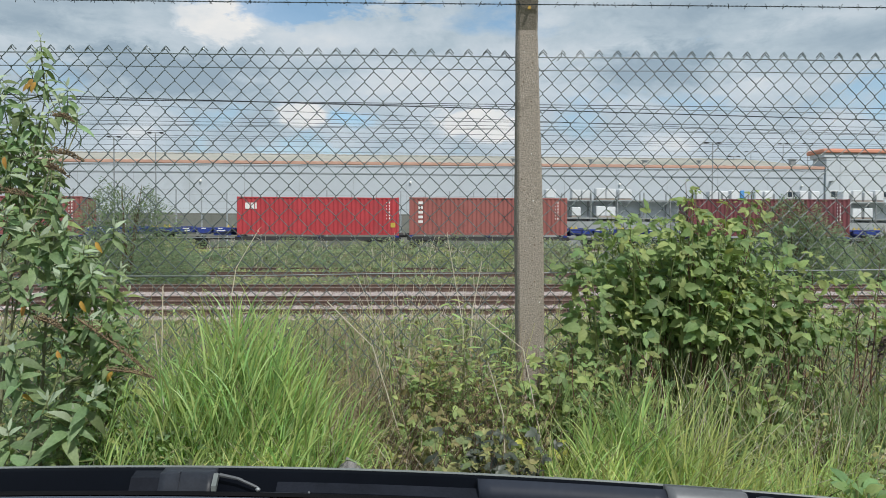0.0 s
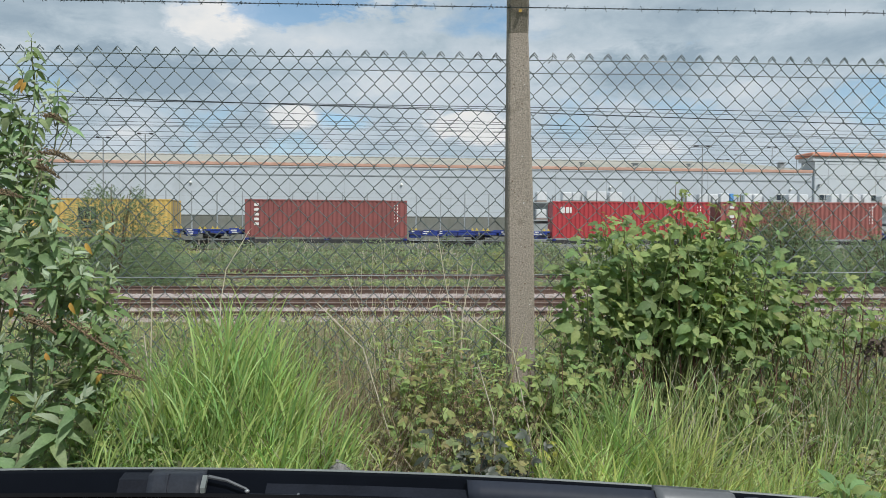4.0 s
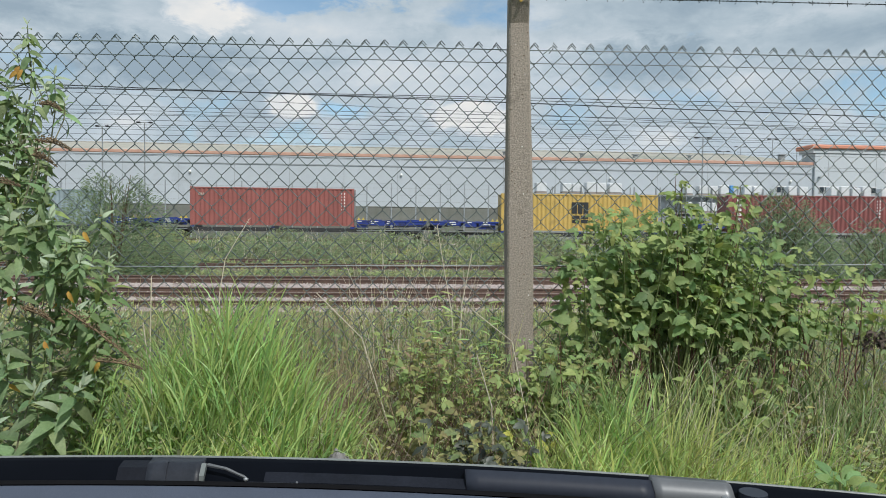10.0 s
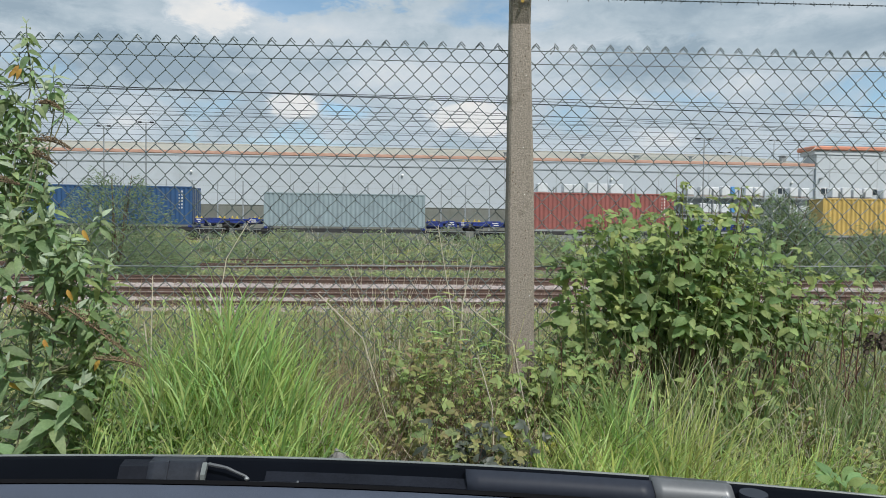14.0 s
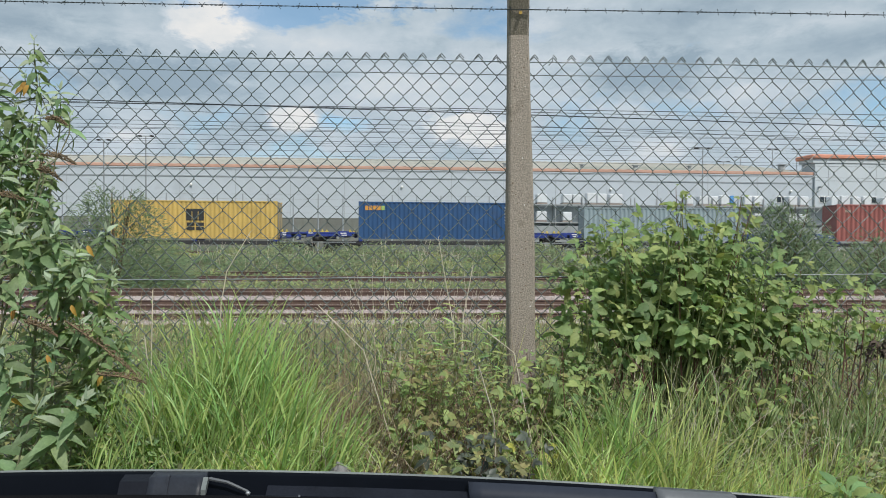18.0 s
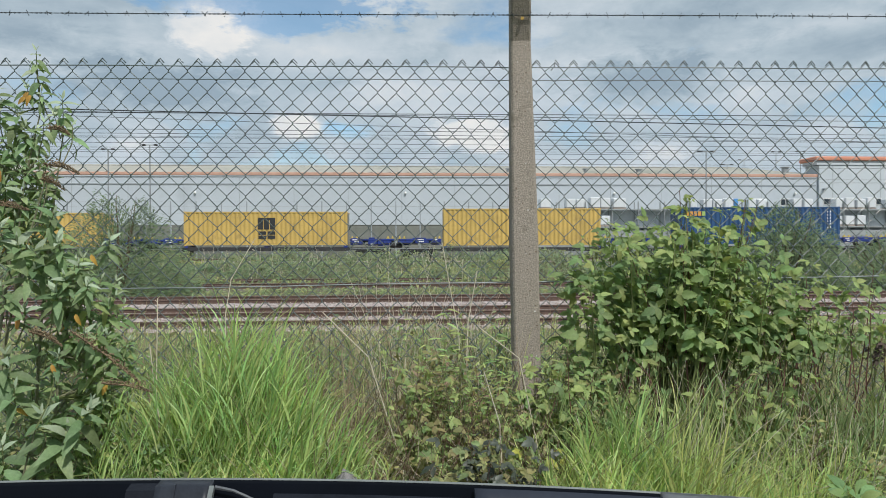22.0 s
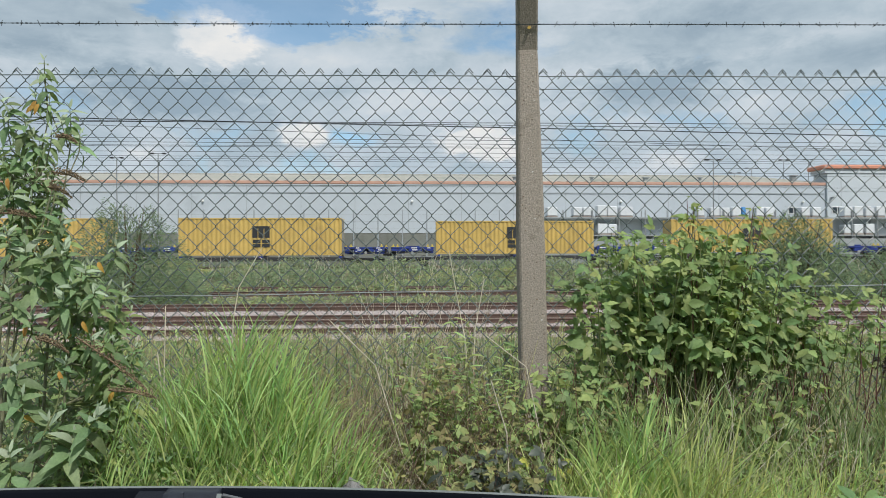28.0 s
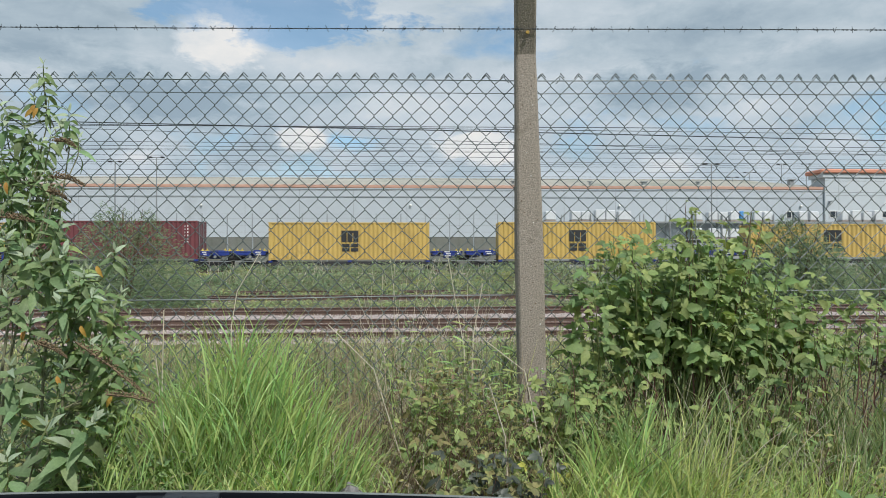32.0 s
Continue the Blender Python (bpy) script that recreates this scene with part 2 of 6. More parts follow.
GREY_STEM = surface("grey_green_stem", (0.20, 0.20, 0.12), 0.75, vary=0.3, scale=15, fine=120)
GREEN_STEM = surface("green_stem", (0.14, 0.17, 0.06), 0.6, vary=0.25, scale=15, fine=120)
DEAD_FLOWER = surface("dead_flower_spike", (0.20, 0.145, 0.085), 0.9, vary=0.4, scale=40, fine=200, bump=1.0)
SHRUB_LEAF = surface("shrub_leaf", (0.135, 0.20, 0.095), 0.55, vary=0.25, scale=3, fine=25, spread=0.7, through_light=0.25)
WEED = surface("weed_leaf", (0.128, 0.172, 0.090), 0.6, vary=0.4, scale=0.5, fine=5, spread=0.85, through_light=0.25, tint=(0.19, 0.235, 0.105))
WEED_YELLOW = surface("yellowish_weed_leaf", (0.27, 0.30, 0.085), 0.6, vary=0.25, scale=0.3, fine=5, spread=0.5, through_light=0.25)
SOIL = surface("weedy_soil", (0.115, 0.105, 0.062), 0.95, vary=0.4, scale=0.8, fine=14, bump=1.0, stain=(0.10, 0.14, 0.045), stain_scale=0.7, stain_at=0.48)
BALLAST = surface("granite_ballast", (0.30, 0.25, 0.235), 0.9, vary=0.45, scale=9, fine=34, bump=2.5, tint=(0.40, 0.35, 0.33), stain=(0.22, 0.15, 0.11), stain_scale=0.5, stain_at=0.56)
OVERGROWN = surface("overgrown_dark_ballast", (0.135, 0.118, 0.092), 0.95, vary=0.5, scale=4, fine=20, bump=2.0, stain=(0.10, 0.125, 0.05), stain_scale=0.6, stain_at=0.48)
RUST = surface("rusty_rail", (0.12, 0.078, 0.062), 0.7, metal=0.2, vary=0.35, scale=5, fine=60, bump=0.4)
RAIL_HEAD = surface("worn_rail_head", (0.36, 0.30, 0.27), 0.42, metal=0.6, vary=0.2, scale=3, fine=60)
SLEEPER = surface("concrete_sleeper", (0.30, 0.26, 0.23), 0.9, vary=0.25, scale=5, fine=50, bump=0.6, spread=0.3)
CONCRETE_PALE = surface("pale_pebble", (0.46, 0.40, 0.33), 0.85, vary=0.2, scale=30, fine=200)
CONCRETE = surface("post_concrete", (0.305, 0.267, 0.224), 0.9, vary=0.38, scale=170, fine=600, bump=0.6, stain=(0.21, 0.185, 0.15), stain_scale=9, stain_at=0.60)
LICHEN = surface("lichen", (0.42, 0.28, 0.07), 0.9, vary=0.4, scale=60, fine=300, bump=0.6)
MESH_WIRE = surface("green_coated_wire", (0.084, 0.115, 0.113), 0.32, vary=0.3, scale=30, fine=200, spread=0.3, spec=1.0)
TENSION = surface("galvanised_wire", (0.30, 0.33, 0.33), 0.5, metal=0.5, vary=0.25, scale=20, fine=150)
DARK_WIRE = surface("weathered_wire", (0.06, 0.07, 0.075), 0.6, metal=0.3, vary=0.3, scale=20, fine=150)
CABLE = surface("black_cable", (0.02, 0.025, 0.03), 0.6, vary=0.2, scale=2, fine=20)
CLADDING = surface("pale_grey_cladding", (0.47, 0.517, 0.562), 0.55, vary=0.06, scale=0.12, fine=1.5, stain=(0.435, 0.478, 0.52), stain_scale=0.25, stain_at=0.55)
CLADDING_WHITE = surface("off_white_cladding", (0.51, 0.555, 0.59), 0.55, vary=0.05, scale=0.12, fine=1.5)
JOINT = surface("cladding_joint", (0.30, 0.33, 0.35), 0.6, vary=0.1, scale=1, fine=8)
ORANGE_TRIM = surface("orange_trim", (0.52, 0.315, 0.24), 0.5, vary=0.12, scale=0.4, fine=5)
ORANGE_ROOF = surface("orange_roof_edge", (0.60, 0.255, 0.165), 0.5, vary=0.12, scale=0.4, fine=5)
ROOF_SHEET = surface("beige_roof_sheet", (0.37, 0.352, 0.30), 0.6, vary=0.2, scale=0.2, fine=3, stain=(0.27, 0.28, 0.23), stain_scale=0.15, stain_at=0.5)
GREY_WALL = surface("grey_panel_wall", (0.20, 0.21, 0.19), 0.85, vary=0.18, scale=0.5, fine=8, bump=0.3, stain=(0.16, 0.17, 0.14), stain_scale=0.4, stain_at=0.5, spread=0.2)
DULL_SHEET = surface("dull_grey_sheet", (0.31, 0.335, 0.345), 0.7, vary=0.15, scale=0.6, fine=8, stain=(0.25, 0.27, 0.28), stain_scale=0.5, stain_at=0.54)
PALE_PANEL = surface("pale_sheet_panel", (0.56, 0.60, 0.62), 0.7, vary=0.1, scale=0.6, fine=8, stain=(0.40, 0.43, 0.44), stain_scale=0.5, stain_at=0.56)
STEEL = surface("galvanised_steel", (0.32, 0.34, 0.35), 0.5, metal=0.6, vary=0.15, scale=2, fine=20)
DARK_STEEL = surface("dark_steel", (0.05, 0.05, 0.052), 0.6, metal=0.4, vary=0.3, scale=3, fine=30, bump=0.2)
WAGON_BLUE = surface("wagon_blue", (0.020, 0.046, 0.26), 0.45, vary=0.35, scale=1.6, fine=14, stain=(0.03, 0.032, 0.06), stain_scale=1.6, stain_at=0.50)
WHITE_PAINT = surface("white_paint", (0.74, 0.74, 0.72), 0.6, vary=0.08, scale=3, fine=30)
WHITE_GLOSS = surface("white_plastic", (0.85, 0.85, 0.84), 0.35, vary=0.05, scale=3, fine=30)
ORANGE_PAINT = surface("orange_paint", (0.62, 0.30, 0.06), 0.5, vary=0.1, scale=3, fine=30)
LIME_PAINT = surface("lime_paint", (0.33, 0.46, 0.14), 0.5, vary=0.1, scale=3, fine=30)
YELLOW_PAINT = surface("yellow_paint", (0.50, 0.39, 0.07), 0.5, vary=0.1, scale=3, fine=30)
WRAP = surface("white_wrap", (0.64, 0.67, 0.70), 0.35, vary=0.08, scale=2.5, fine=12, bump=0.5, spread=0.12)
BLUE_WRAP = surface("blue_wrap", (0.10, 0.30, 0.62), 0.4, vary=0.12, scale=2.5, fine=12, bump=0.5)
PANE = surface("window_pane", (0.03, 0.04, 0.05), 0.08, vary=0.2, scale=0.5, fine=5, spec=0.6)
BLACK_PLASTIC = surface("black_plastic", (0.0034, 0.0045, 0.0075), 0.7, vary=0.3, scale=10, fine=250, bump=0.1, spec=0.02)
DARK_PLASTIC = surface("dull_black_plastic", (0.011, 0.013, 0.019), 0.5, vary=0.35, scale=14, fine=250, bump=0.1, spec=0.10)
COVER_PLASTIC = surface("grey_black_cover", (0.024, 0.028, 0.037), 0.45, vary=0.3, scale=22, fine=250, bump=0.1, spec=0.2)
# pale colour for highlights drawn as strips on the bonnet edge and motor cover
EDGE_HIGHLIGHT = surface("pale_highlight", (0.17, 0.19, 0.185), 0.4, vary=0.2, scale=6, fine=60)
GLOSS_BLACK = surface("black_car_paint", (0.0030, 0.0040, 0.0066), 0.4, vary=0.2, scale=3, fine=40, spec=0.04)
MARK_BLACK = surface("black_sign_paint", (0.03, 0.032, 0.035), 0.5, vary=0.2, scale=3, fine=40)
RUBBER = surface("rubber", (0.005, 0.005, 0.006), 0.75, vary=0.25, scale=10, fine=200, spec=0.08)
ARM_DARK = surface("dark_grey_arm", (0.026, 0.031, 0.044), 0.45, spec=0.2, vary=0.15, scale=8, fine=120)
ARM_METAL = surface("grey_painted_arm", (0.135, 0.142, 0.150), 0.38, metal=0.3, vary=0.12, scale=10, fine=150)
DASH = surface("blue_grey_dashboard", (0.055, 0.068, 0.100), 0.6, vary=0.15, scale=14, fine=700, bump=0.25)
BOX_COLOURS = {
    "maroon": (0.165, 0.048, 0.055), "brown-red": (0.31, 0.108, 0.095), "bright red": (0.43, 0.048, 0.058), "dull red": (0.25, 0.085, 0.080),
    "yellow": (0.55, 0.385, 0.115), "grey": (0.27, 0.34, 0.37), "dark blue": (0.028, 0.085, 0.205),
}


def box_paint(colour):
    c = BOX_COLOURS[colour]
    return surface("container_" + colour.replace(" ", "_").replace("-", "_"), c, 0.5, vary=0.13, scale=0.7, fine=12, bump=0.05,
                   stain=tuple(0.72 * v + 0.02 for v in c), stain_scale=0.8, stain_at=0.56)


# ---------------------------------------------------------------- mesh building
class Shape:
    """Vertices and faces of one mesh, gathered piece by piece."""

    def __init__(self):
        self.v, self.f, self.slots = [], [], []

    def add(self, verts, faces, slot=0):
        k = len(self.v)
        self.v.extend(tuple(p) for p in verts)
        self.f.extend(tuple(i + k for i in f) for f in faces)
        self.slots.extend([slot] * len(faces))
        return self

    def box(self, x0, x1, y0, y1, z0, z1, bevel=0.0, slot=0):
        b = min(bevel, (x1 - x0) / 2.01, (y1 - y0) / 2.01, (z1 - z0) / 2.01)
        if b <= 0:
            v = [(x, y, z) for z in (z0, z1) for y in (y0, y1) for x in (x0, x1)]
            return self.add(v, [(0, 2, 3, 1), (4, 5, 7, 6), (0, 1, 5, 4), (2, 6, 7, 3), (0, 4, 6, 2), (1, 3, 7, 5)], slot)
        c, h = ((x0 + x1) / 2, (y0 + y1) / 2, (z0 + z1) / 2), ((x1 - x0) / 2, (y1 - y0) / 2, (z1 - z0) / 2)
        v, idx = [], {}
        for s in [(i, j, k) for i in (-1, 1) for j in (-1, 1) for k in (-1, 1)]:
            for ax in range(3):
                idx[s, ax] = len(v)
                v.append(tuple(c[a] + s[a] * (h[a] - (0 if a == ax else b)) for a in range(3)))
        f = []
        for ax in range(3):
            o1, o2 = (ax + 1) % 3, (ax + 2) % 3
            for s in (-1, 1):
                q = []
                for a, d in ((-1, -1), (1, -1), (1, 1), (-1, 1)):
                    t = [0, 0, 0]
                    t[ax], t[o1], t[o2] = s, a, d
                    q.append(idx[tuple(t), ax])
                f.append(tuple(q if s > 0 else q[::-1]))
            for a in (-1, 1):
                for d in (-1, 1):
                    t = [0, 0, 0]
                    t[o1], t[o2] = a, d
                    lo, hi = list(t), list(t)
                    lo[ax], hi[ax] = -1, 1
                    q = (idx[tuple(lo), o1], idx[tuple(hi), o1], idx[tuple(hi), o2], idx[tuple(lo), o2])
                    f.append(q if a * d > 0 else q[::-1])
        for s in [(i, j, k) for i in (-1, 1) for j in (-1, 1) for k in (-1, 1)]:
            q = (idx[s, 0], idx[s, 1], idx[s, 2])
            f.append(q if s[0] * s[1] * s[2] > 0 else q[::-1])
        return self.add(v, f, slot)

    def tube(self, pts, r, n=5, caps=True, slot=0):
        pts = [Vector(p) for p in pts]
        rr = r if isinstance(r, (list, tuple)) else [r] * len(pts)
        v, f = [], []
        up = Vector((0.31, 0.2, 0.93))
        for i, p in enumerate(pts):
            d = (pts[min(i + 1, len(pts) - 1)] - pts[max(i - 1, 0)]).normalized()
            a = d.cross(up)
            if a.length < 0.05:
                a = d.cross(Vector((1, 0, 0)))
            a.normalize()
            b = d.cross(a)
            for k in range(n):
                w = 2 * math.pi * k / n
                v.append(p + (a * math.cos(w) + b * math.sin(w)) * rr[i])
        for i in range(len(pts) - 1):
            for k in range(n):
                k2 = (k + 1) % n
                f.append((i * n + k, (i + 1) * n + k, (i + 1) * n + k2, i * n + k2))
        if caps:
            f.append(tuple(range(n)))
            f.append(tuple(reversed(range((len(pts) - 1) * n, len(pts) * n))))
        return self.add(v, f, slot)

    def disc(self, centre, r, depth, axis="y", n=20, slot=0):
        c = Vector(centre)
        d = {"x": Vector((1, 0, 0)), "y": Vector((0, 1, 0)), "z": Vector((0, 0, 1))}[axis] * depth / 2
        return self.tube([c - d, c + d], r, n, True, slot)

    def extrude_x(self, profile, x0, x1, slot=0):
        """A closed outline in y and z, drawn along x."""
        n = len(profile)
        v = [(x0, y, z) for y, z in profile] + [(x1, y, z) for y, z in profile]
        f = [(i, (i + 1) % n, n + (i + 1) % n, n + i) for i in range(n)] + [tuple(reversed(range(n))), tuple(range(n, 2 * n))]
        return self.add(v, f, slot)

    def mesh(self, name, mats, smooth=False):
        me = bpy.data.meshes.new(name)
        me.from_pydata(self.v, [], self.f)
        for m in mats if isinstance(mats, (list, tuple)) else [mats]:
            me.materials.append(m)
        if any(self.slots):
            me.polygons.foreach_set("material_index", self.slots)
        if smooth:
            me.polygons.foreach_set("use_smooth", [True] * len(self.f))
        me.update()
        return me


def part(name, shape, mats, parent, label="", smooth=False, m=None):
    me = shape if isinstance(shape, bpy.types.Mesh) else shape.mesh(name, mats, smooth)
    ob = new(name, me)
    ob.parent = parent
    if m is not None:
        ob.matrix_local = m
    if label:
        ob["label"] = label
    return ob


def thing(name, label, category, group="", kind="", m=None, data=None):
    ob = tagged(new(name, data), label, category, group, kind)
    if m is not None:
        ob.matrix_world = m
    return ob


rng = random.Random(11)

# ---------------------------------------------------------------- ground
TRACKS = [20.4, 25.1, 33.3, 37.6]   # middle of each near track
TRAIN_Y = 54.48                 # middle of the train's track
RAIL_TOP = -0.60     # near tracks
TRAIN_RAIL = 0.17


def train_line(x):
    """The train's track bends gently nearer and back again: middle and heading in degrees at x."""
    c, half = 0.00192, 44.0
    if x < 0:
        d, slope = 0.0, 0.0
    elif x < half:
        d, slope = c * x * x, 2 * c * x
    elif x < 2 * half:
        q = 2 * half - x
        d, slope = 2 * c * half * half - c * q * q, 2 * c * q
    else:
        d, slope = 2 * c * half * half, 0.0
    return TRAIN_Y - d, -math.degrees(math.atan(slope))


def ground_z(x, y):
    def blend(a, b, t):
        t = max(0.0, min(1.0, t))
        return a + (b - a) * t * t * (3 - 2 * t)
    z = blend(0.0, 0.36, (y - 1.25) / 0.7)
    z = blend(z, -0.80, (y - 3.0) / 9.0)
    if y > 38:
        z = blend(-0.80, -0.12, (y - 39.5) / 9)
    near = 1.0 if 1.4 < y < 9.5 else 0.0
    return z + near * 0.035 * noise.noise((x * 1.1, y * 1.1, 3.0))


def build_ground():
    ys = [-400, -120, -40, -15, -6, -2, 0, 0.8] + [1.2 + 0.2 * i for i in range(45)] + [10.5, 11.2, 12, 14, 17, 19, 21, 24, 26, 28, 30, 32, 34, 38, 39.5, 41, 42, 43, 44, 45, 46, 47, 48, 49, 50, 51, 52, 56, 60, 70, 90, 150, 400, 1200, 3000]
    xs = [-3000, -900, -300, -120, -60, -30, -16] + [-10 + 0.5 * i for i in range(41)] + [16, 30, 60, 120, 300, 900, 3000]
    s = Shape()
    v = [(x, y, ground_z(x, y)) for y in ys for x in xs]
    n = len(xs)
    s.add(v, [(j * n + i, j * n + i + 1, (j + 1) * n + i + 1, (j + 1) * n + i) for j in range(len(ys) - 1) for i in range(n - 1)])
    thing("ground", "weedy brown-green ground beside a railway", "ground", kind="structure", data=s.mesh("ground", SOIL, True))


build_ground()

# ---------------------------------------------------------------- railway
RAIL_PROFILE = [(-0.07, 0), (0.07, 0), (0.07, 0.012), (0.012, 0.035), (0.012, 0.112), (0.035, 0.125), (0.035, 0.148), (0.026, 0.158), (-0.026, 0.158), (-0.035, 0.148), (-0.035, 0.125), (-0.012, 0.112), (-0.012, 0.035), (-0.07, 0.012)]


BENDS = [-600.0, 0.0] + [4.0 * i for i in range(1, 24)] + [600.0]


def along_line(outline, y0):
    """A closed outline in y and z drawn along the bent track."""
    s, n, v, f = Shape(), len(outline), [], []
    for x in BENDS:
        v += [(x, train_line(x)[0] - y0 + a, b) for a, b in outline]
    for k in range(len(BENDS) - 1):
        f += [(k * n + i, k * n + (i + 1) % n, (k + 1) * n + (i + 1) % n, (k + 1) * n + i) for i in range(n)]
    m = len(v) - n
    return s.add(v, f + [tuple(reversed(range(n))), tuple(range(m, m + n))])


def build_bent_track():
    z = TRAIN_RAIL
    t = thing("railway_track", "rusty railway track bending gently under the container train", "railway track", "parallel railway tracks", m=pose(0, TRAIN_Y, z - 0.16))
    for side in (-0.75, 0.75):
        rail = part("rail", along_line([(side + a, b) for a, b in RAIL_PROFILE], TRAIN_Y), RUST, t)
        part("rail_head", along_line([(side - 0.022, 0.158), (side + 0.022, 0.158), (side + 0.022, 0.1605), (side - 0.022, 0.1605)], TRAIN_Y), RAIL_HEAD, rail, "worn bright running surface")
    sl = Shape().box(-0.125, 0.125, -1.25, 1.25, -0.16, 0.0, 0.03).mesh("sleeper", SLEEPER)
    for i in range(-18, 19):
        y, turn = train_line(i * 0.65)
        part("sleeper", sl, None, t, m=pose(i * 0.65, y - TRAIN_Y, 0, 0, 0, turn))


def build_track(y, half, sleepers, z=RAIL_TOP):
    t = thing("railway_track", "rusty railway track on pale stone ballast", "railway track", "parallel railway tracks", m=pose(0, y, z - 0.16))
    for side in (-0.75, 0.75):
        r = Shape().extrude_x([(side + a, b) for a, b in RAIL_PROFILE], -half, half)
        rail = part("rail", r, RUST, t)
        part("rail_head", Shape().box(-half, half, side - 0.022, side + 0.022, 0.158, 0.1605), RAIL_HEAD, rail, "worn bright running surface")
    sl = Shape().box(-0.125, 0.125, -1.25, 1.25, -0.16, 0.0, 0.03).mesh("sleeper", SLEEPER)
    clip = Shape().box(-0.09, 0.09, -0.13, 0.13, -0.0005, 0.022, 0.01).mesh("rail_clip", RUST)
    n = int(sleepers / 0.65)
    for i in range(-n, n + 1):
        s = part("sleeper", sl, None, t, m=pose(i * 0.65, 0, 0))
        if abs(i) < 26:
            for side in (-0.75, 0.75):
                part("rail_clip", clip, None, s, m=pose(0, side, 0))
    return t


def build_ballast():
    s = Shape()
    xs = [-400, -100, -40] + [-24 + 0.25 * i for i in range(221)] + [50, 100, 400]
    prof = [(16.6, -0.86), (17.1, -0.75), (18.2, -0.735), (19.0, -0.735), (19.6, -0.75), (20.4, -0.765), (21.2, -0.75), (21.8, -0.735), (22.7, -0.745), (23.6, -0.735), (24.3, -0.75), (25.1, -0.765), (25.9, -0.75), (26.6, -0.735), (27.2, -0.75), (27.9, -0.87)]
    n = len(prof)
    v = []
    for x in xs:
        for y, z in prof:
            v.append((x, y + 0.05 * noise.noise((x * 2, y * 3, 0)), z + 0.03 * noise.noise((x * 2.7, y * 2.7, 5)) + 0.012 * noise.noise((x * 9, y * 9, 1))))
    s.add(v, [(i * n + j, (i + 1) * n + j, (i + 1) * n + j + 1, i * n + j + 1) for i in range(len(xs) - 1) for j in range(n - 1)])
    thing("ballast", "pinkish grey crushed stone ballast under two tracks", "ballast", kind="stuff", data=s.mesh("ballast", BALLAST, True))
    far = along_line([(-2.6, -0.42), (2.6, -0.42), (1.7, -0.165), (-1.7, -0.165)], 0.0)
    far.v = [(x, y, z + TRAIN_RAIL) for x, y, z in far.v]
    thing("ballast", "dark far stone ballast under a track", "ballast", kind="stuff", data=far.mesh("ballast", BALLAST))
    for yc, name, up in ((33.3, "overgrown", RAIL_TOP), (37.6, "overgrown", RAIL_TOP)):
        b = Shape()
        b.add([(x, yc + dy, up + z) for x in (-400, 400) for dy, z in ((-2.4, -0.25), (-1.7, -0.165), (1.7, -0.165), (2.4, -0.25))],
              [(0, 4, 5, 1), (1, 5, 6, 2), (2, 6, 7, 3)])
        thing("ballast", "dark %s stone ballast under a track" % name, "ballast", kind="stuff", data=b.mesh("ballast", OVERGROWN))
    r = random.Random(5)
    stones = Shape()
    for i in range(16000):
        y = r.choice([r.uniform(16.9, 19.4), r.uniform(17.2, 19.5), r.uniform(19.9, 20.9), r.uniform(21.3, 24.2), r.uniform(24.6, 25.7), r.uniform(26.1, 27.3)])
        x = r.uniform(-0.62, 0.8) * y
        z = -0.735 - (0.03 if y < 17.1 else 0)
        q = r.uniform(0.025, 0.055)
        o = [r.uniform(0.6, 1.1) * q for _ in range(6)]
        stones.add([(x - o[0], y, z), (x, y - o[1], z), (x + o[2], y, z), (x, y + o[3], z), (x + r.uniform(-.3, .3) * q, y + r.uniform(-.3, .3) * q, z + o[4])],
                   [(0, 1, 4), (1, 2, 4), (2, 3, 4), (3, 0, 4)])
    thing("ballast_stones", "loose pinkish grey ballast stones", "stones", kind="stuff", data=stones.mesh("ballast_stones", surface(
        "ballast_stone", (0.36, 0.31, 0.29), 0.9, vary=0.25, scale=8, fine=60, spread=0.9)))


for y in TRACKS[:2]:
    build_track(y, 400, 24)
build_track(TRACKS[2], 400, 22)
build_track(TRACKS[3], 400, 22)
build_bent_track()
build_ballast()

# ---------------------------------------------------------------- warehouse behind the train
WALL_Y = 76.0
EAVE = 9.0


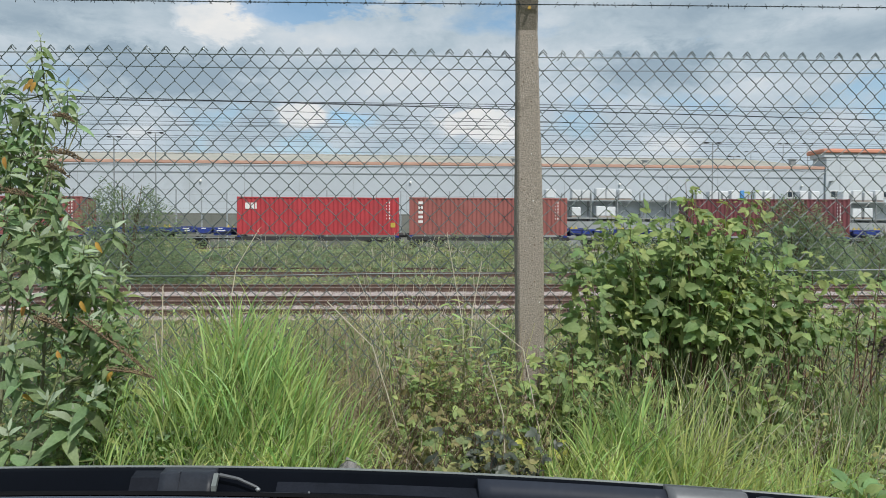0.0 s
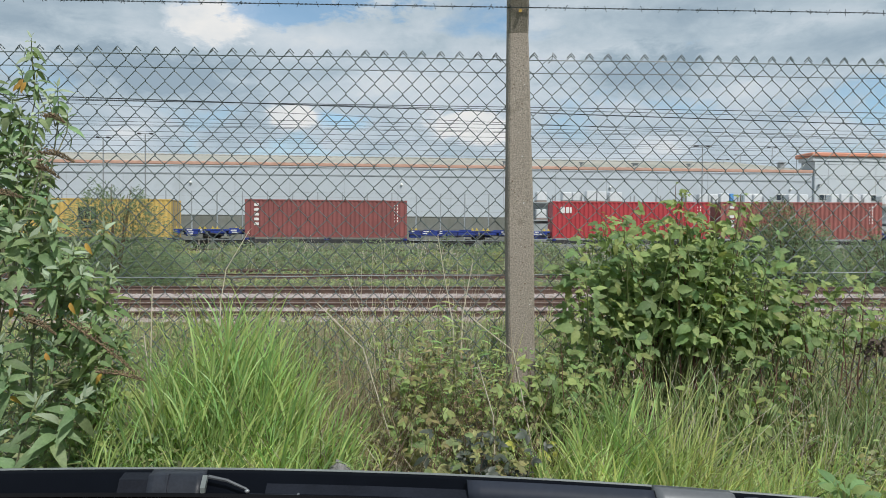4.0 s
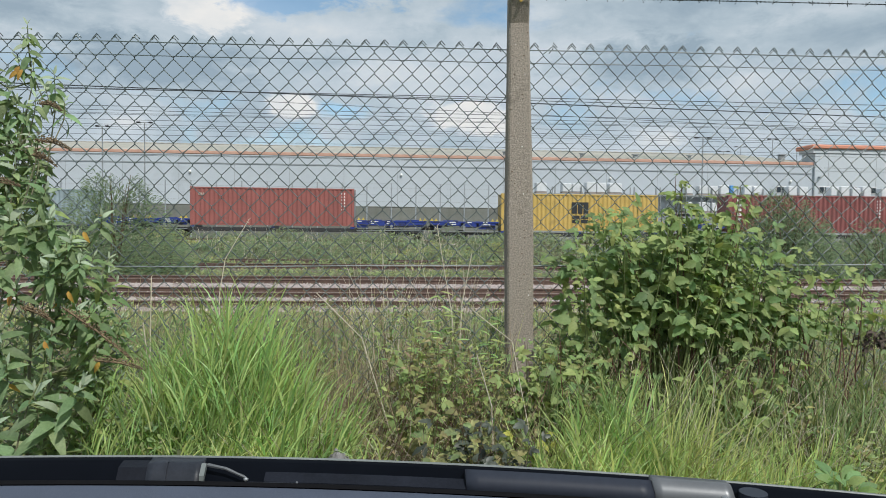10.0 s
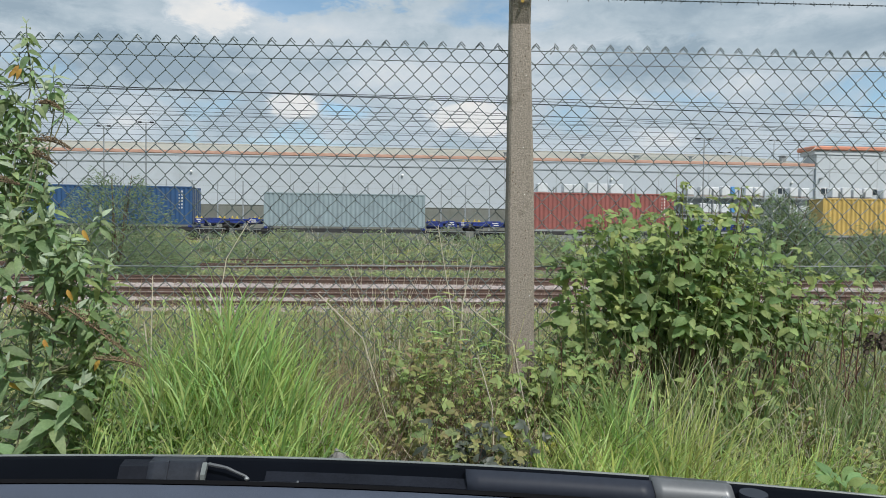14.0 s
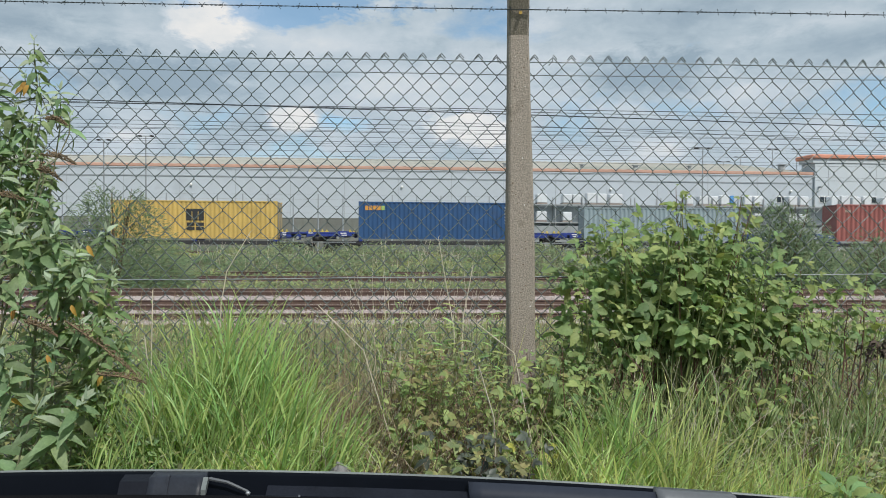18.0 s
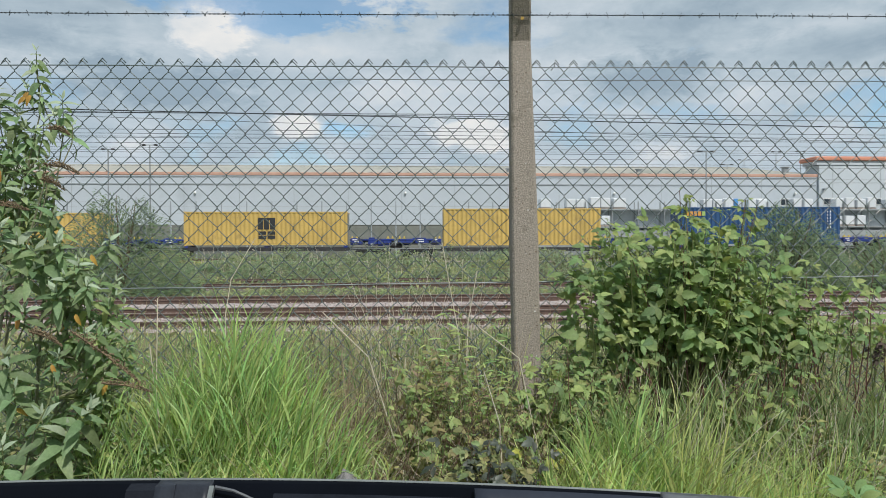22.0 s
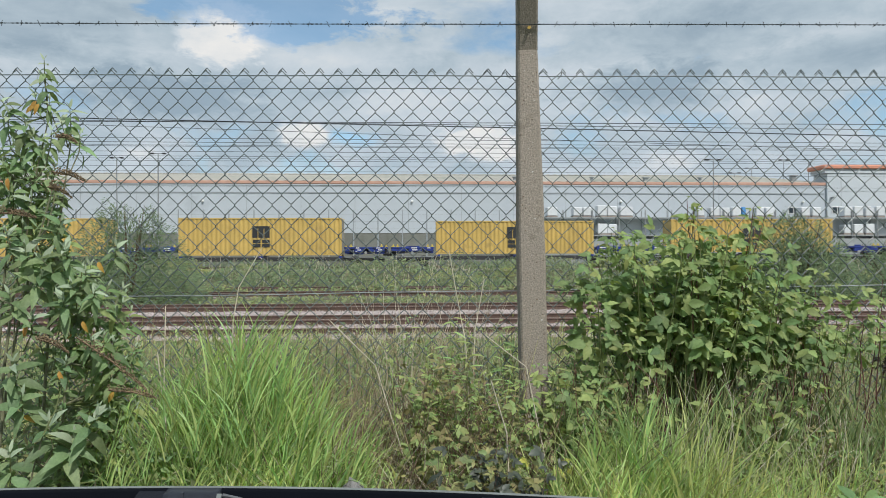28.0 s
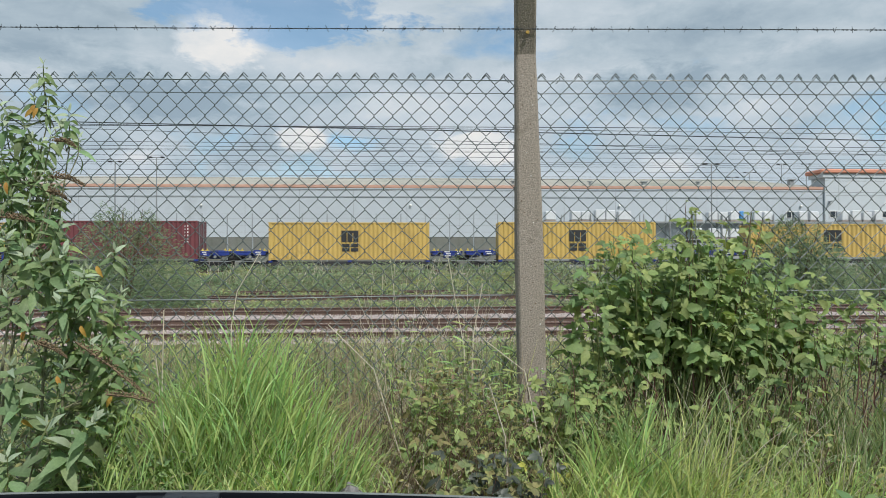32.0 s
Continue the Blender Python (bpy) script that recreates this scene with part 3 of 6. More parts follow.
def build_warehouse():
    h = thing("warehouse", "long pale grey clad warehouse with orange eaves and beige roof", "warehouse", m=pose(0, WALL_Y, 0))
    x0, x1 = -95.0, 48.0
    part("wall", Shape().box(x0, x1, 0, 40, -0.3, EAVE - 0.35), CLADDING, h)
    for i in range(24):
        x = x0 + 3 + i * 5.8
        if x < x1 - 1:
            part("panel_joint", Shape().box(x - 0.02, x + 0.02, -0.012, 0.01, 0, EAVE - 0.4), JOINT, h)
    part("panel_joint", Shape().box(x0, x1 - 0.2, -0.06, 0.01, 7.68, 7.80), JOINT, h, "dark horizontal joint along the cladding")
    part("gutter", Shape().box(x0, x1, -0.06, 0.15, EAVE - 0.50, EAVE - 0.322, 0.05), CLADDING, h)
    part("eaves_trim", Shape().box(x0, x1, -0.10, 0.3, EAVE - 0.318, EAVE + 0.02, 0.04), ORANGE_TRIM, h, "orange eaves trim")
    roof = Shape()
    n = int((x1 - x0) / 1.0)
    v = []
    for i in range(n * 2 + 1):
        x = x0 + i * (x1 - x0) / (n * 2)
        d = 0.07 if i % 2 else 0.0
        v += [(x, 0.31, EAVE + 0.03 + d), (x, 20, 12.0 + d), (x, 40, EAVE + d)]
    roof.add(v, [(3 * i + j, 3 * i + 3 + j, 3 * i + 4 + j, 3 * i + 1 + j) for i in range(n * 2) for j in (0, 1)])
    part("roof", roof, ROOF_SHEET, h)
    for x in (-43.6, -21.2, 1.2, 24.4, 45.3):
        c = part("security_camera", Shape().tube([(x, -0.15, 6.66), (x, -0.15, 6.70), (x, -0.15, 6.78), (x, -0.15, 6.90), (x, -0.15, 6.92)], [0.04, 0.10, 0.13, 0.13, 0.08], 12), WHITE_GLOSS, h, "small white wall camera", True)
        part("bracket", Shape().box(x - 0.04, x + 0.04, -0.18, 0, 6.922, 6.96), WHITE_GLOSS, c)
    for x, w, t in ((28.4, 0.5, 0.4), (34.8, 0.3, 0.4), (46.1, 0.6, 0.7), (13.0, 0.3, 0.4), (22.0, 0.3, 0.4)):
        v = part("roof_vent", Shape().box(x - w / 2, x + w / 2, 3, 3 + w, 9.2, 9.4 + t, 0.05), STEEL, h, "grey roof vent box")
        part("vent_cap", Shape().box(x - w / 2 - 0.12, x + w / 2 + 0.12, 2.88, 3.12 + w, 9.4 + t, 9.5 + t), STEEL, v)
    # low windows on the end bay
    for x in (36.9, 40.4, 43.6):
        window(h, x, 1.25, 5.45, 6.25)
    return h


def window(h, x, w, z0, z1):
    f = part("window", Shape().box(x, x + w, -0.06, -0.005, z0, z1, 0.02), WHITE_PAINT, h)
    part("pane", Shape().box(x + 0.08, x + w / 2 - 0.03, -0.072, -0.055, z0 + 0.08, z1 - 0.08), PANE, f)
    part("pane", Shape().box(x + w / 2 + 0.03, x + w - 0.08, -0.072, -0.055, z0 + 0.08, z1 - 0.08), PANE, f)


def build_office():
    h = thing("office_block", "taller off-white office block with an overhanging orange roof", "building", m=pose(0, WALL_Y - 0.3, 0))
    part("wall", Shape().box(48.02, 92, 0, 2.6, -0.3, 10.05), CLADDING_WHITE, h)
    part("roof", Shape().box(47.4, 94, -0.35, 3.0, 10.5, 11.0, 0.12), ORANGE_ROOF, h, "overhanging orange roof edge")
    part("soffit", Shape().box(47.7, 93.8, -0.10, 2.7, 10.06, 10.495), CLADDING_WHITE, h)
    part("panel_joint", Shape().box(48.1, 92, -0.02, 0.01, 8.0, 8.06), JOINT, h)
    for x in (49.6, 55.3, 61):
        part("panel_joint", Shape().box(x, x + 0.05, -0.018, 0.01, 0, 10.3), JOINT, h)
    for x in (48.5, 49.9, 52.7, 54.1, 57.0, 59.0):
        window(h, x, 1.3, 5.5, 6.3)
    for x in (48.5, 59.0):
        c = part("security_camera", Shape().box(x - 0.16, x + 0.16, -0.5, -0.02, 7.25, 7.40, 0.05), STEEL, h)


def build_boundary_wall():
    """Grey panel wall with steel posts behind the train."""
    y, x0, x1 = 62.0, -78.0, 11.4
    w = thing("boundary_wall", "grey concrete panel wall with steel posts behind the train", "wall", kind="structure", m=pose(0, y, 0))
    n = int((x1 - x0) / 2.17)
    panel = Shape().box(0.06, 2.11, 0, 0.12, -0.2, 2.9, 0.02).mesh("panel", GREY_WALL)
    cap = Shape().box(0.0, 2.17, -0.03, 0.15, 2.9, 2.98, 0.02).mesh("cap", GREY_WALL)
    post = Shape().box(-0.045, 0.045, -0.09, 0.0, -0.2, 5.05, 0.015).mesh("post", JOINT)
    for i in range(n):
        x = x0 + 2.17 * i
        part("panel", panel, None, w, m=pose(x, 0, 0))
        part("cap", cap, None, w, m=pose(x, 0, 0))
        part("post", post, None, w, m=pose(x, 0, 0))
    for z in (3.4, 4.0, 4.6, 5.0):
        part("strand", Shape().tube([(x0, -0.05, z), (x1, -0.05, z)], 0.008, 4), STEEL, w)


def build_yard():
    """Rack with wrapped pallets beside the warehouse."""
    y = 66.0
    r = random.Random(8)
    rack = thing("storage_rack", "grey steel storage rack in the yard", "rack", m=pose(0, y, 0))
    xs = [13.2 + 2.6 * i for i in range(17)]
    for x in xs:
        for dy in (0, 1.1):
            part("upright", Shape().box(x - 0.05, x + 0.05, dy - 0.05, dy + 0.05, -0.15, 5.3), STEEL, rack)
    for z in (2.80, 4.50):
        for dy in (0, 1.1):
            part("beam", Shape().box(xs[0], xs[-1], dy - 0.03, dy + 0.03, z - 0.04, z + 0.06), DULL_SHEET, rack)
        part("deck", Shape().box(xs[0], xs[-1], 0.04, 1.06, z + 0.062, z + 0.085), DULL_SHEET, rack)
    part("deck", Shape().box(xs[0], xs[-1], 0.04, 1.06, 0.95, 1.0), PALE_PANEL, rack)
    part("front_panel", Shape().box(xs[0], xs[-1], -0.09, -0.06, -0.1, 2.5), DULL_SHEET, rack, "dull grey sheet front")
    part("back_panel", Shape().box(xs[0], xs[-1], 1.20, 1.23, -0.1, 4.45), PALE_PANEL, rack, "pale grey sheet backing")
    tops = [(14.5, 1.0), (17.0, .9), (18.05, 1.0), (19.4, .95), (20.4, .95), (21.8, 1.25), (29.1, .8), (30.6, .9), (31.6, .95), (32.75, .9), (33.5, .4),
            (35.1, .8), (36.15, .9), (39.7, .9), (40.85, .9), (44.1, .9), (45.15, .95), (46.35, .9), (47.4, .9), (49.4, .9), (51.5, 0.95)]
    for lvl, z in ((0, 4.586), (1, 2.886)):
        for x, w in tops:
            if lvl and r.random() < 0.2:
                continue
            hgt = r.uniform(0.95, 1.15)
            blue = w < 0.5
            p = thing("wrapped_pallet", "blue wrapped goods on a pallet in the rack" if blue else "white wrapped goods on a pallet in the rack", "pallet", "wrapped pallets on the rack",
                      m=pose(x, y + 0.55, z, 0, 0, r.uniform(-3, 3)))
            part("bale", Shape().box(-w / 2, w / 2, -0.45, 0.45, 0.14, hgt, 0.06), BLUE_WRAP if blue else WRAP, p)
            part("pallet_base", Shape().box(-w / 2 - 0.02, w / 2 + 0.02, -0.47, 0.47, 0.0, 0.138, 0.01), SLEEPER, p)


def build_lamp(x, y, top, arm=0.9, heads=2, size=0.22):
    p = thing("lamp_post", "tall grey steel lamp post with %s" % ("two lamp heads" if heads == 2 else "one lamp head"), "lamp post", "yard lamp posts", m=pose(x, y, -0.15))
    part("pole", Shape().tube([(0, 0, 0), (0, 0, 3), (0, 0, top)], [0.085, 0.065, 0.045], 8), STEEL, p)
    part("cross_arm", Shape().box(-arm, arm, -0.03, 0.03, top, top + 0.06), STEEL, p)
    for s in (-1, 1)[:heads]:
        part("lamp_head", Shape().box(s * arm - size, s * arm + size, -0.15, 0.15, top - 0.03, top + 0.10, 0.04), DARK_STEEL, p)


build_warehouse()
build_office()
build_boundary_wall()
build_yard()
build_lamp(-20.8, 61.0, 9.9, 0.5, 2, 0.16)
build_lamp(-24.5, 61.6, 9.6, 0.42, 2, 0.15)
build_lamp(28.3, 61.5, 9.7, 0.6)
build_lamp(44.3, 90.0, 11.8, 0.6)
build_lamp(52.2, 92.0, 13.8, 0.5)
build_lamp(55.7, 92.0, 13.9, 0.5)
build_lamp(57.0, 110.0, 14.9, 0.8)

# wires over the yard, each on its own pair of distant masts
def build_wire(name, label, category, group, a, b, rad):
    t = thing(name, label, category, group)
    a, b = Vector(a), Vector(b)
    part("wire", Shape().tube([a, a.lerp(b, 0.5), b], rad, 5), CABLE, t)
    for p in (a, b):
        part("mast", Shape().tube([(p.x, p.y, -0.9), (p.x, p.y, p.z + 0.02)], 0.09, 8), STEEL, t)


for k, y in ((198, 30), (191, 33), (184, 36), (175, 39), (167, 42), (159, 45), (150, 48), (141, 51), (186, 56), (163, 57), (136, 58), (115, 60)):
    z = 1.3 + k * y / 1230
    build_wire("overhead_wire", "thin dark overhead railway wire", "wire", "overhead wires above the yard", (-260, y, z), (260, y, z), 0.009 + 0.00006 * y)
for a, b, rad in (((-9.67, 22, 5.43), (16.24, 22, 5.07), 0.017), ((-6.97, 24, 5.72), (17.7, 24, 5.84), 0.012), ((-10.5, 26, 5.92), (18.5, 26, 5.20), 0.009), ((-6.97, 24.3, 5.78), (17.7, 24.3, 5.70), 0.010)):
    a, b = Vector(a), Vector(b)
    ext = (b - a) * 3
    build_wire("power_cable", "black cable hung across the tracks", "cable", "black cables across the tracks", a - ext, b + ext, rad)

# ---------------------------------------------------------------- the train
BOX_L, BOX_W = 12.19, 2.44
DECK = 1.06
SPEED = 6.1426


def train_gone(t):
    """Way that the train has covered at the time t; it slows a little."""
    return SPEED * t - 0.00195 * (t - 16) ** 2


# offset of the left end, how far it sits down in its wagon, colour, height, mark, label
LOADS = [
    (22.8, 0.05, "maroon", 2.90, "bars", "maroon corrugated shipping container on a blue wagon"),
    (1.28, 0.03, "brown-red", 2.90, "column", "brown-red shipping container with a column of white marks"),
    (-11.72, 0.07, "bright red", 2.90, "corner", "bright red shipping container with a white corner mark"),
    (-35.21, 0.13, "dull red", 2.90, "column", "dull red shipping container with a column of white marks"),
    (-52.76, 0.20, "yellow", 2.90, "big", "yellow shipping container with a large black mark"),
    (-76.26, 0.03, "brown-red", 2.90, "patch", "brown-red shipping container with a small white patch"),
    (-95.56, 0.05, "grey", 2.59, "none", "lower blue-grey shipping container"),
    (-113.0, 0.05, "dark blue", 2.90, "orange", "dark blue shipping container with small orange marks"),
    (-131.28, 0.10, "yellow", 2.90, "big", "yellow shipping container with a large black mark"),
    (-150.82, 0.02, "yellow", 2.59, "big", "lower yellow shipping container with a large black mark"),
    (-169.0, 0.10, "yellow", 2.59, "big", "lower yellow shipping container with a large black mark"),
    (-188.41, 0.19, "yellow", 2.90, "big", "yellow shipping container with a large black mark"),
    (-205.96, 0.22, "yellow", 2.90, "big", "yellow shipping container with a large black mark"),
    (-223.39, 0.11, "maroon", 2.90, "bars", "maroon corrugated shipping container on a blue wagon"),
    (-238.6, 0.15, "yellow", 2.90, "big", "yellow shipping container with a large black mark"),
]
CACHE = {}


def cached(key, make):
    if key not in CACHE:
        CACHE[key] = make()
    return CACHE[key]


def corrugated(h, z0):
    """One corrugated side wall, its outer face at y = 0, looking towards -y."""
    pts, x = [], 0.12
    while x < BOX_L - 0.14:
        for dx, dy in ((0.0, 0.0), (0.085, 0.0), (0.17, 0.06), (0.255, 0.06)):
            if x + dx < BOX_L - 0.12:
                pts.append((x + dx, dy))
        x += 0.34
    pts.append((BOX_L - 0.12, 0.0))
    s, n = Shape(), len(pts)
    s.add([(x, y, z0) for x, y in pts] + [(x, y, h) for x, y in pts], [(i, i + 1, n + i + 1, n + i) for i in range(n - 1)])
    return s


def build_container(colour, h, mark, label):
    paint = box_paint(colour)
    c = thing("shipping_container", label, "container", "containers on the train")
    hw = BOX_W / 2
    k = (colour, h)
    wall = cached(("wall", *k), lambda: corrugated(h - 0.11, 0.16).mesh("side_wall", paint))
    part("side_wall", wall, None, c, m=pose(0, -hw + 0.012, 0))
    part("side_wall", wall, None, c, m=pose(BOX_L, hw - 0.012, 0, 0, 0, 180))
    rail = cached(("rail", *k), lambda: Shape().box(0.165, BOX_L - 0.165, -0.05, 0.05, 0, 0.10, 0.012).mesh("rail", paint))
    for y in (-hw + 0.05, hw - 0.05):
        part("top_rail", rail, None, c, m=pose(0, y, h - 0.11))
        part("bottom_rail", rail, None, c, m=pose(0, y, 0.05))
    pst = cached(("post", *k), lambda: Shape().box(-0.08, 0.08, -0.08, 0.08, 0.119, h - 0.119, 0.012).mesh("corner_post", paint))
    cast = cached(("cast", colour), lambda: Shape().box(-0.089, 0.089, -0.081, 0.081, 0.0, 0.118, 0.01).mesh("corner_casting", paint))
    for x in (0.09, BOX_L - 0.09):
        for y in (-hw + 0.082, hw - 0.082):
            part("corner_post", pst, None, c, m=pose(x, y, 0))
            part("corner_casting", cast, None, c, m=pose(x, y, 0))
            part("corner_casting", cast, None, c, m=pose(x, y, h - 0.118))
    part("roof", cached(("roof", *k), lambda: Shape().box(0.10, BOX_L - 0.10, -hw + 0.10, hw - 0.10, h - 0.06, h - 0.03).mesh("roof", paint)), None, c)
    part("floor", cached(("floor", *k), lambda: Shape().box(0.10, BOX_L - 0.10, -hw + 0.10, hw - 0.10, 0.10, 0.16).mesh("floor", DARK_STEEL)), None, c)
    end = cached(("end", *k), lambda: Shape().box(0.03, 0.07, -hw + 0.165, hw - 0.165, 0.12, h - 0.12).mesh("end_wall", paint))
    part("end_wall", end, None, c)
    door = cached(("door", *k), lambda: Shape().box(-0.03, 0.03, -0.52, 0.52, 0.14, h - 0.14, 0.02).mesh("door", paint))
    rod = cached(("rod", h), lambda: Shape().tube([(0.055, 0.2, 0.1), (0.055, 0.2, h - 0.1)], 0.02, 6).mesh("lock_rod", STEEL))
    for y in (-0.53, 0.53):
        d = part("door", door, None, c, m=pose(BOX_L - 0.06, y, 0))
        part("lock_rod", rod, None, d)
        part("lock_rod", rod, None, d, m=pose(0, -0.4, 0))
    y = -hw + 0.004

    def flat(name, x0, x1, z0, z1, mat, lab=""):
        part(name, Shape().box(x0, x1, y, y + 0.006, z0, z1), mat, c, lab)

    top = h - 0.2
    if mark == "big":
        q = h / 2 - 0.16
        for a in (0.0, 0.45, 0.90):
            flat("mark", 5.48 + a, 5.87 + a, q + 0.10, q + 0.80, MARK_BLACK)
        flat("mark", 5.48, 6.77, q + 0.80, q + 0.98, MARK_BLACK, "large black painted mark")
        for a in (0.0, 0.68):
            flat("mark", 5.52 + a, 6.09 + a, q - 0.62, q - 0.36, MARK_BLACK)
            flat("mark", 5.52 + a, 6.09 + a, q - 0.30, q - 0.04, MARK_BLACK)
    if mark == "column":
        for i in range(5):
            flat("mark", 0.70, 1.05, top - 0.32 - 0.36 * i, top - 0.12 - 0.36 * i, WHITE_PAINT)
    if mark == "corner":
        for a, w in ((0, 0.34), (0.42, 0.26), (0.74, 0.12)):
            flat("mark", 0.62 + a, 0.62 + a + w, top - 0.72, top - 0.25, WHITE_PAINT)
        flat("mark", 11.55, 11.90, 0.62, 0.98, YELLOW_PAINT, "yellow warning label")
    if mark == "patch":
        for i in range(3):
            flat("mark", 0.62 + 0.16 * i, 0.72 + 0.16 * i, top - 0.42, top - 0.24, CONCRETE_PALE)
    if mark == "orange":
        for i in range(5):
            flat("mark", 0.5 + 0.31 * i, 0.5 + 0.31 * i + 0.25, top - 0.46, top - 0.12, LIME_PAINT if i == 4 else ORANGE_PAINT)
    if mark not in ("none", "big"):
        for i in range(6):
            flat("mark", 11.42, 11.50, top - 0.25 - 0.24 * i, top - 0.12 - 0.24 * i, WHITE_PAINT)
            flat("mark", 11.22, 11.28, top - 0.25 - 0.24 * i, top - 0.15 - 0.24 * i, WHITE_PAINT)
    return c


def wheelset(parent, x):
    w = cached("wheel", lambda: Shape().disc((0, 0, 0), 0.42, 0.12, "y", 24).mesh("wheel", DARK_STEEL))
    hub = cached("hub", lambda: Shape().disc((0, -0.14, 0), 0.12, 0.16, "y", 12).mesh("axle_box", DARK_STEEL))
    for y in (-0.75, 0.75):
        ob = part("wheel", w, None, parent, m=pose(x, y, 0.47))
        part("axle_box", hub, None, ob, m=pose(0, 0, 0, 0, 0, 0 if y < 0 else 180))


def build_wagon(x0, x1, load0, load1, sunk):
    """Blue low wagon from x0 to x1 with its load between load0 and load1; lies about its own middle."""
    w = thing("flat_wagon", "blue low container wagon with dark bogies", "wagon", "wagons of the train")
    hw, high = 1.30, pose(0, 0, 0.15)     # the ends stand higher than the loading deck
    part("deck", Shape().box(x0 + 0.35, x1 - 0.35, -0.95, 0.95, 0.72 - sunk, 0.90 - sunk, 0.02), DARK_STEEL, w)
    # dark instead of wagon blue: the shadow under the container is in the colour
    for y in (-hw + 0.06, hw - 0.06):
        part("side_beam", Shape().box(load0 - 0.1, load1 + 0.1, y * 0.9 - 0.06, y * 0.9 + 0.06, 0.66 - sunk, 0.96 - sunk, 0.03), DARK_STEEL, w, "low side beam coloured dark for the shadow under the container")
    for x in (load0 + 0.2, load1 - 0.2, (load0 + load1) / 2):
        part("cross_beam", Shape().box(x - 0.15, x + 0.15, -1.22, 1.22, 0.905 - sunk, DECK - 0.004 - sunk, 0.02), WAGON_BLUE, w)
    for a, b, s in ((x0 + 0.14, load0 - 0.12, -1), (load1 + 0.12, x1 - 0.14, 1)):
        if b - a < 0.4:
            continue
        for y in (-hw + 0.07, hw - 0.07):
            near, rr = y < 0, random.Random(int(b * 37) + (1 if y > 0 else 0))
            e = part("end_beam", Shape().box(a, b, y - 0.07, y + 0.07, 1.26, 1.40, 0.03), WAGON_BLUE, w, m=high)
            u = a + 0.04
            while u < b - 0.25:
                l = min(rr.uniform(0.25, 1.3), b - u - 0.03)
                low, up = rr.uniform(0.80, 1.08), rr.uniform(1.41, 1.50) if rr.random() < 0.5 else 1.39
                part("side_plate", Shape().box(u, u + l, y - 0.066, y + 0.066, low, 1.262, 0.03), WAGON_BLUE, e)
                if up > 1.4:
                    part("upper_plate", Shape().box(u + 0.05, u + l * 0.8, y - 0.06, y + 0.06, 1.398, up, 0.02), WAGON_BLUE, e)
                if near and l > 0.45 and rr.random() < 0.7:
                    for k in range(rr.randint(1, 3)):
                        p = u + rr.uniform(0.05, 0.35) * l
                        part("lettering_bar", Shape().box(p, p + rr.uniform(0.25, 0.5) * l, y - 0.078, y - 0.071, 1.29 - 0.15 * k, 1.36 - 0.15 * k), WHITE_PAINT, e)
                u += l + rr.choice([0.04, 0.06, 0.18, 0.40])
            part("foot_rail", Shape().box(a, b, y - 0.03, y + 0.03, 0.76, 0.82), STEEL, w)
        part("end_deck", Shape().box(a + 0.02, b - 0.02, -1.12, 1.12, 1.16, 1.255, 0.02), DARK_STEEL, w, m=high)
        for u in (a + 0.35, b - 0.3):
            if b - a > 1.0:
                for q in (-0.17, 0.17):
                    lock = part("container_lock", Shape().box(u + q - 0.13, u + q + 0.13, -1.24, -1.02, 1.402, 1.47, 0.02), YELLOW_PAINT, w, "yellow container lock", m=high)
                    part("lock_pin", Shape().tube([(u + q, -1.13, 1.47), (u + q, -1.13, 1.54), (u + q, -1.13, 1.60)], [0.07, 0.06, 0.03], 8), YELLOW_PAINT, lock)
        if (b - a) > 1.6:
            hose = [(a + (b - a) * k / 8, -1.36, 1.12 - 0.16 * math.sin(math.pi * k / 8)) for k in range(9)]
            part("brake_hose", Shape().tube(hose, 0.028, 6), DARK_STEEL, w, m=high)
        if b - a > 2.2:
            part("brake_wheel", Shape().disc(((a + b) / 2, -1.385, 1.12), 0.11, 0.04, "y", 16), STEEL, w)
    for s, xe in ((1, x0), (-1, x1)):
        c = xe + s * 1.75
        bg = part("bogie", Shape().box(c - 1.35, c + 1.35, -1.08, -0.92, 0.40, 0.68, 0.05).box(c - 1.35, c + 1.35, 0.92, 1.08, 0.40, 0.68, 0.05).box(c - 0.25, c + 0.25, -0.92, 0.92, 0.42, 0.70), DARK_STEEL, w)
        wheelset(bg, c - 0.9)
        wheelset(bg, c + 0.9)
        part("coupling", Shape().box(min(xe, xe + s * 0.5), max(xe, xe + s * 0.5), -0.15, 0.15, 0.85, 1.05, 0.03), DARK_STEEL, w)
        for y in (-0.87, 0.87):
            part("buffer", Shape().disc((xe + s * 0.25, y, 1.05), 0.16, 0.4, "x", 14), DARK_STEEL, w)
    return w


TRAIN = []


def build_train():
    ends = [(s, s + BOX_L) for s, *_ in LOADS]
    for i, (s, sunk, colour, h, mark, label) in enumerate(LOADS):
        c = build_container(colour, h, mark, label)
        TRAIN.append((c, s + BOX_L / 2, TRAIN_RAIL - 0.05 + DECK - sunk, -BOX_L / 2))
        right = (ends[i][1] + ends[i - 1][0]) / 2 if i else ends[i][1] + 2.5
        left = (ends[i][0] + ends[i + 1][1]) / 2 if i + 1 < len(LOADS) else ends[i][0] - 2.5
        mid = s + BOX_L / 2
        w = build_wagon(left - mid, right - mid, -BOX_L / 2 - 0.05, BOX_L / 2 + 0.05, sunk)
        TRAIN.append((w, mid, TRAIN_RAIL - 0.05, 0.0))


build_train()

# ---------------------------------------------------------------- fence
FENCE = pose(0.453, 2.455, 0, 0, 0, -2.3)   # along the fence, from the post
MESH_W, MESH_H = 0.0680, 0.0755
NET_Y = 0.062


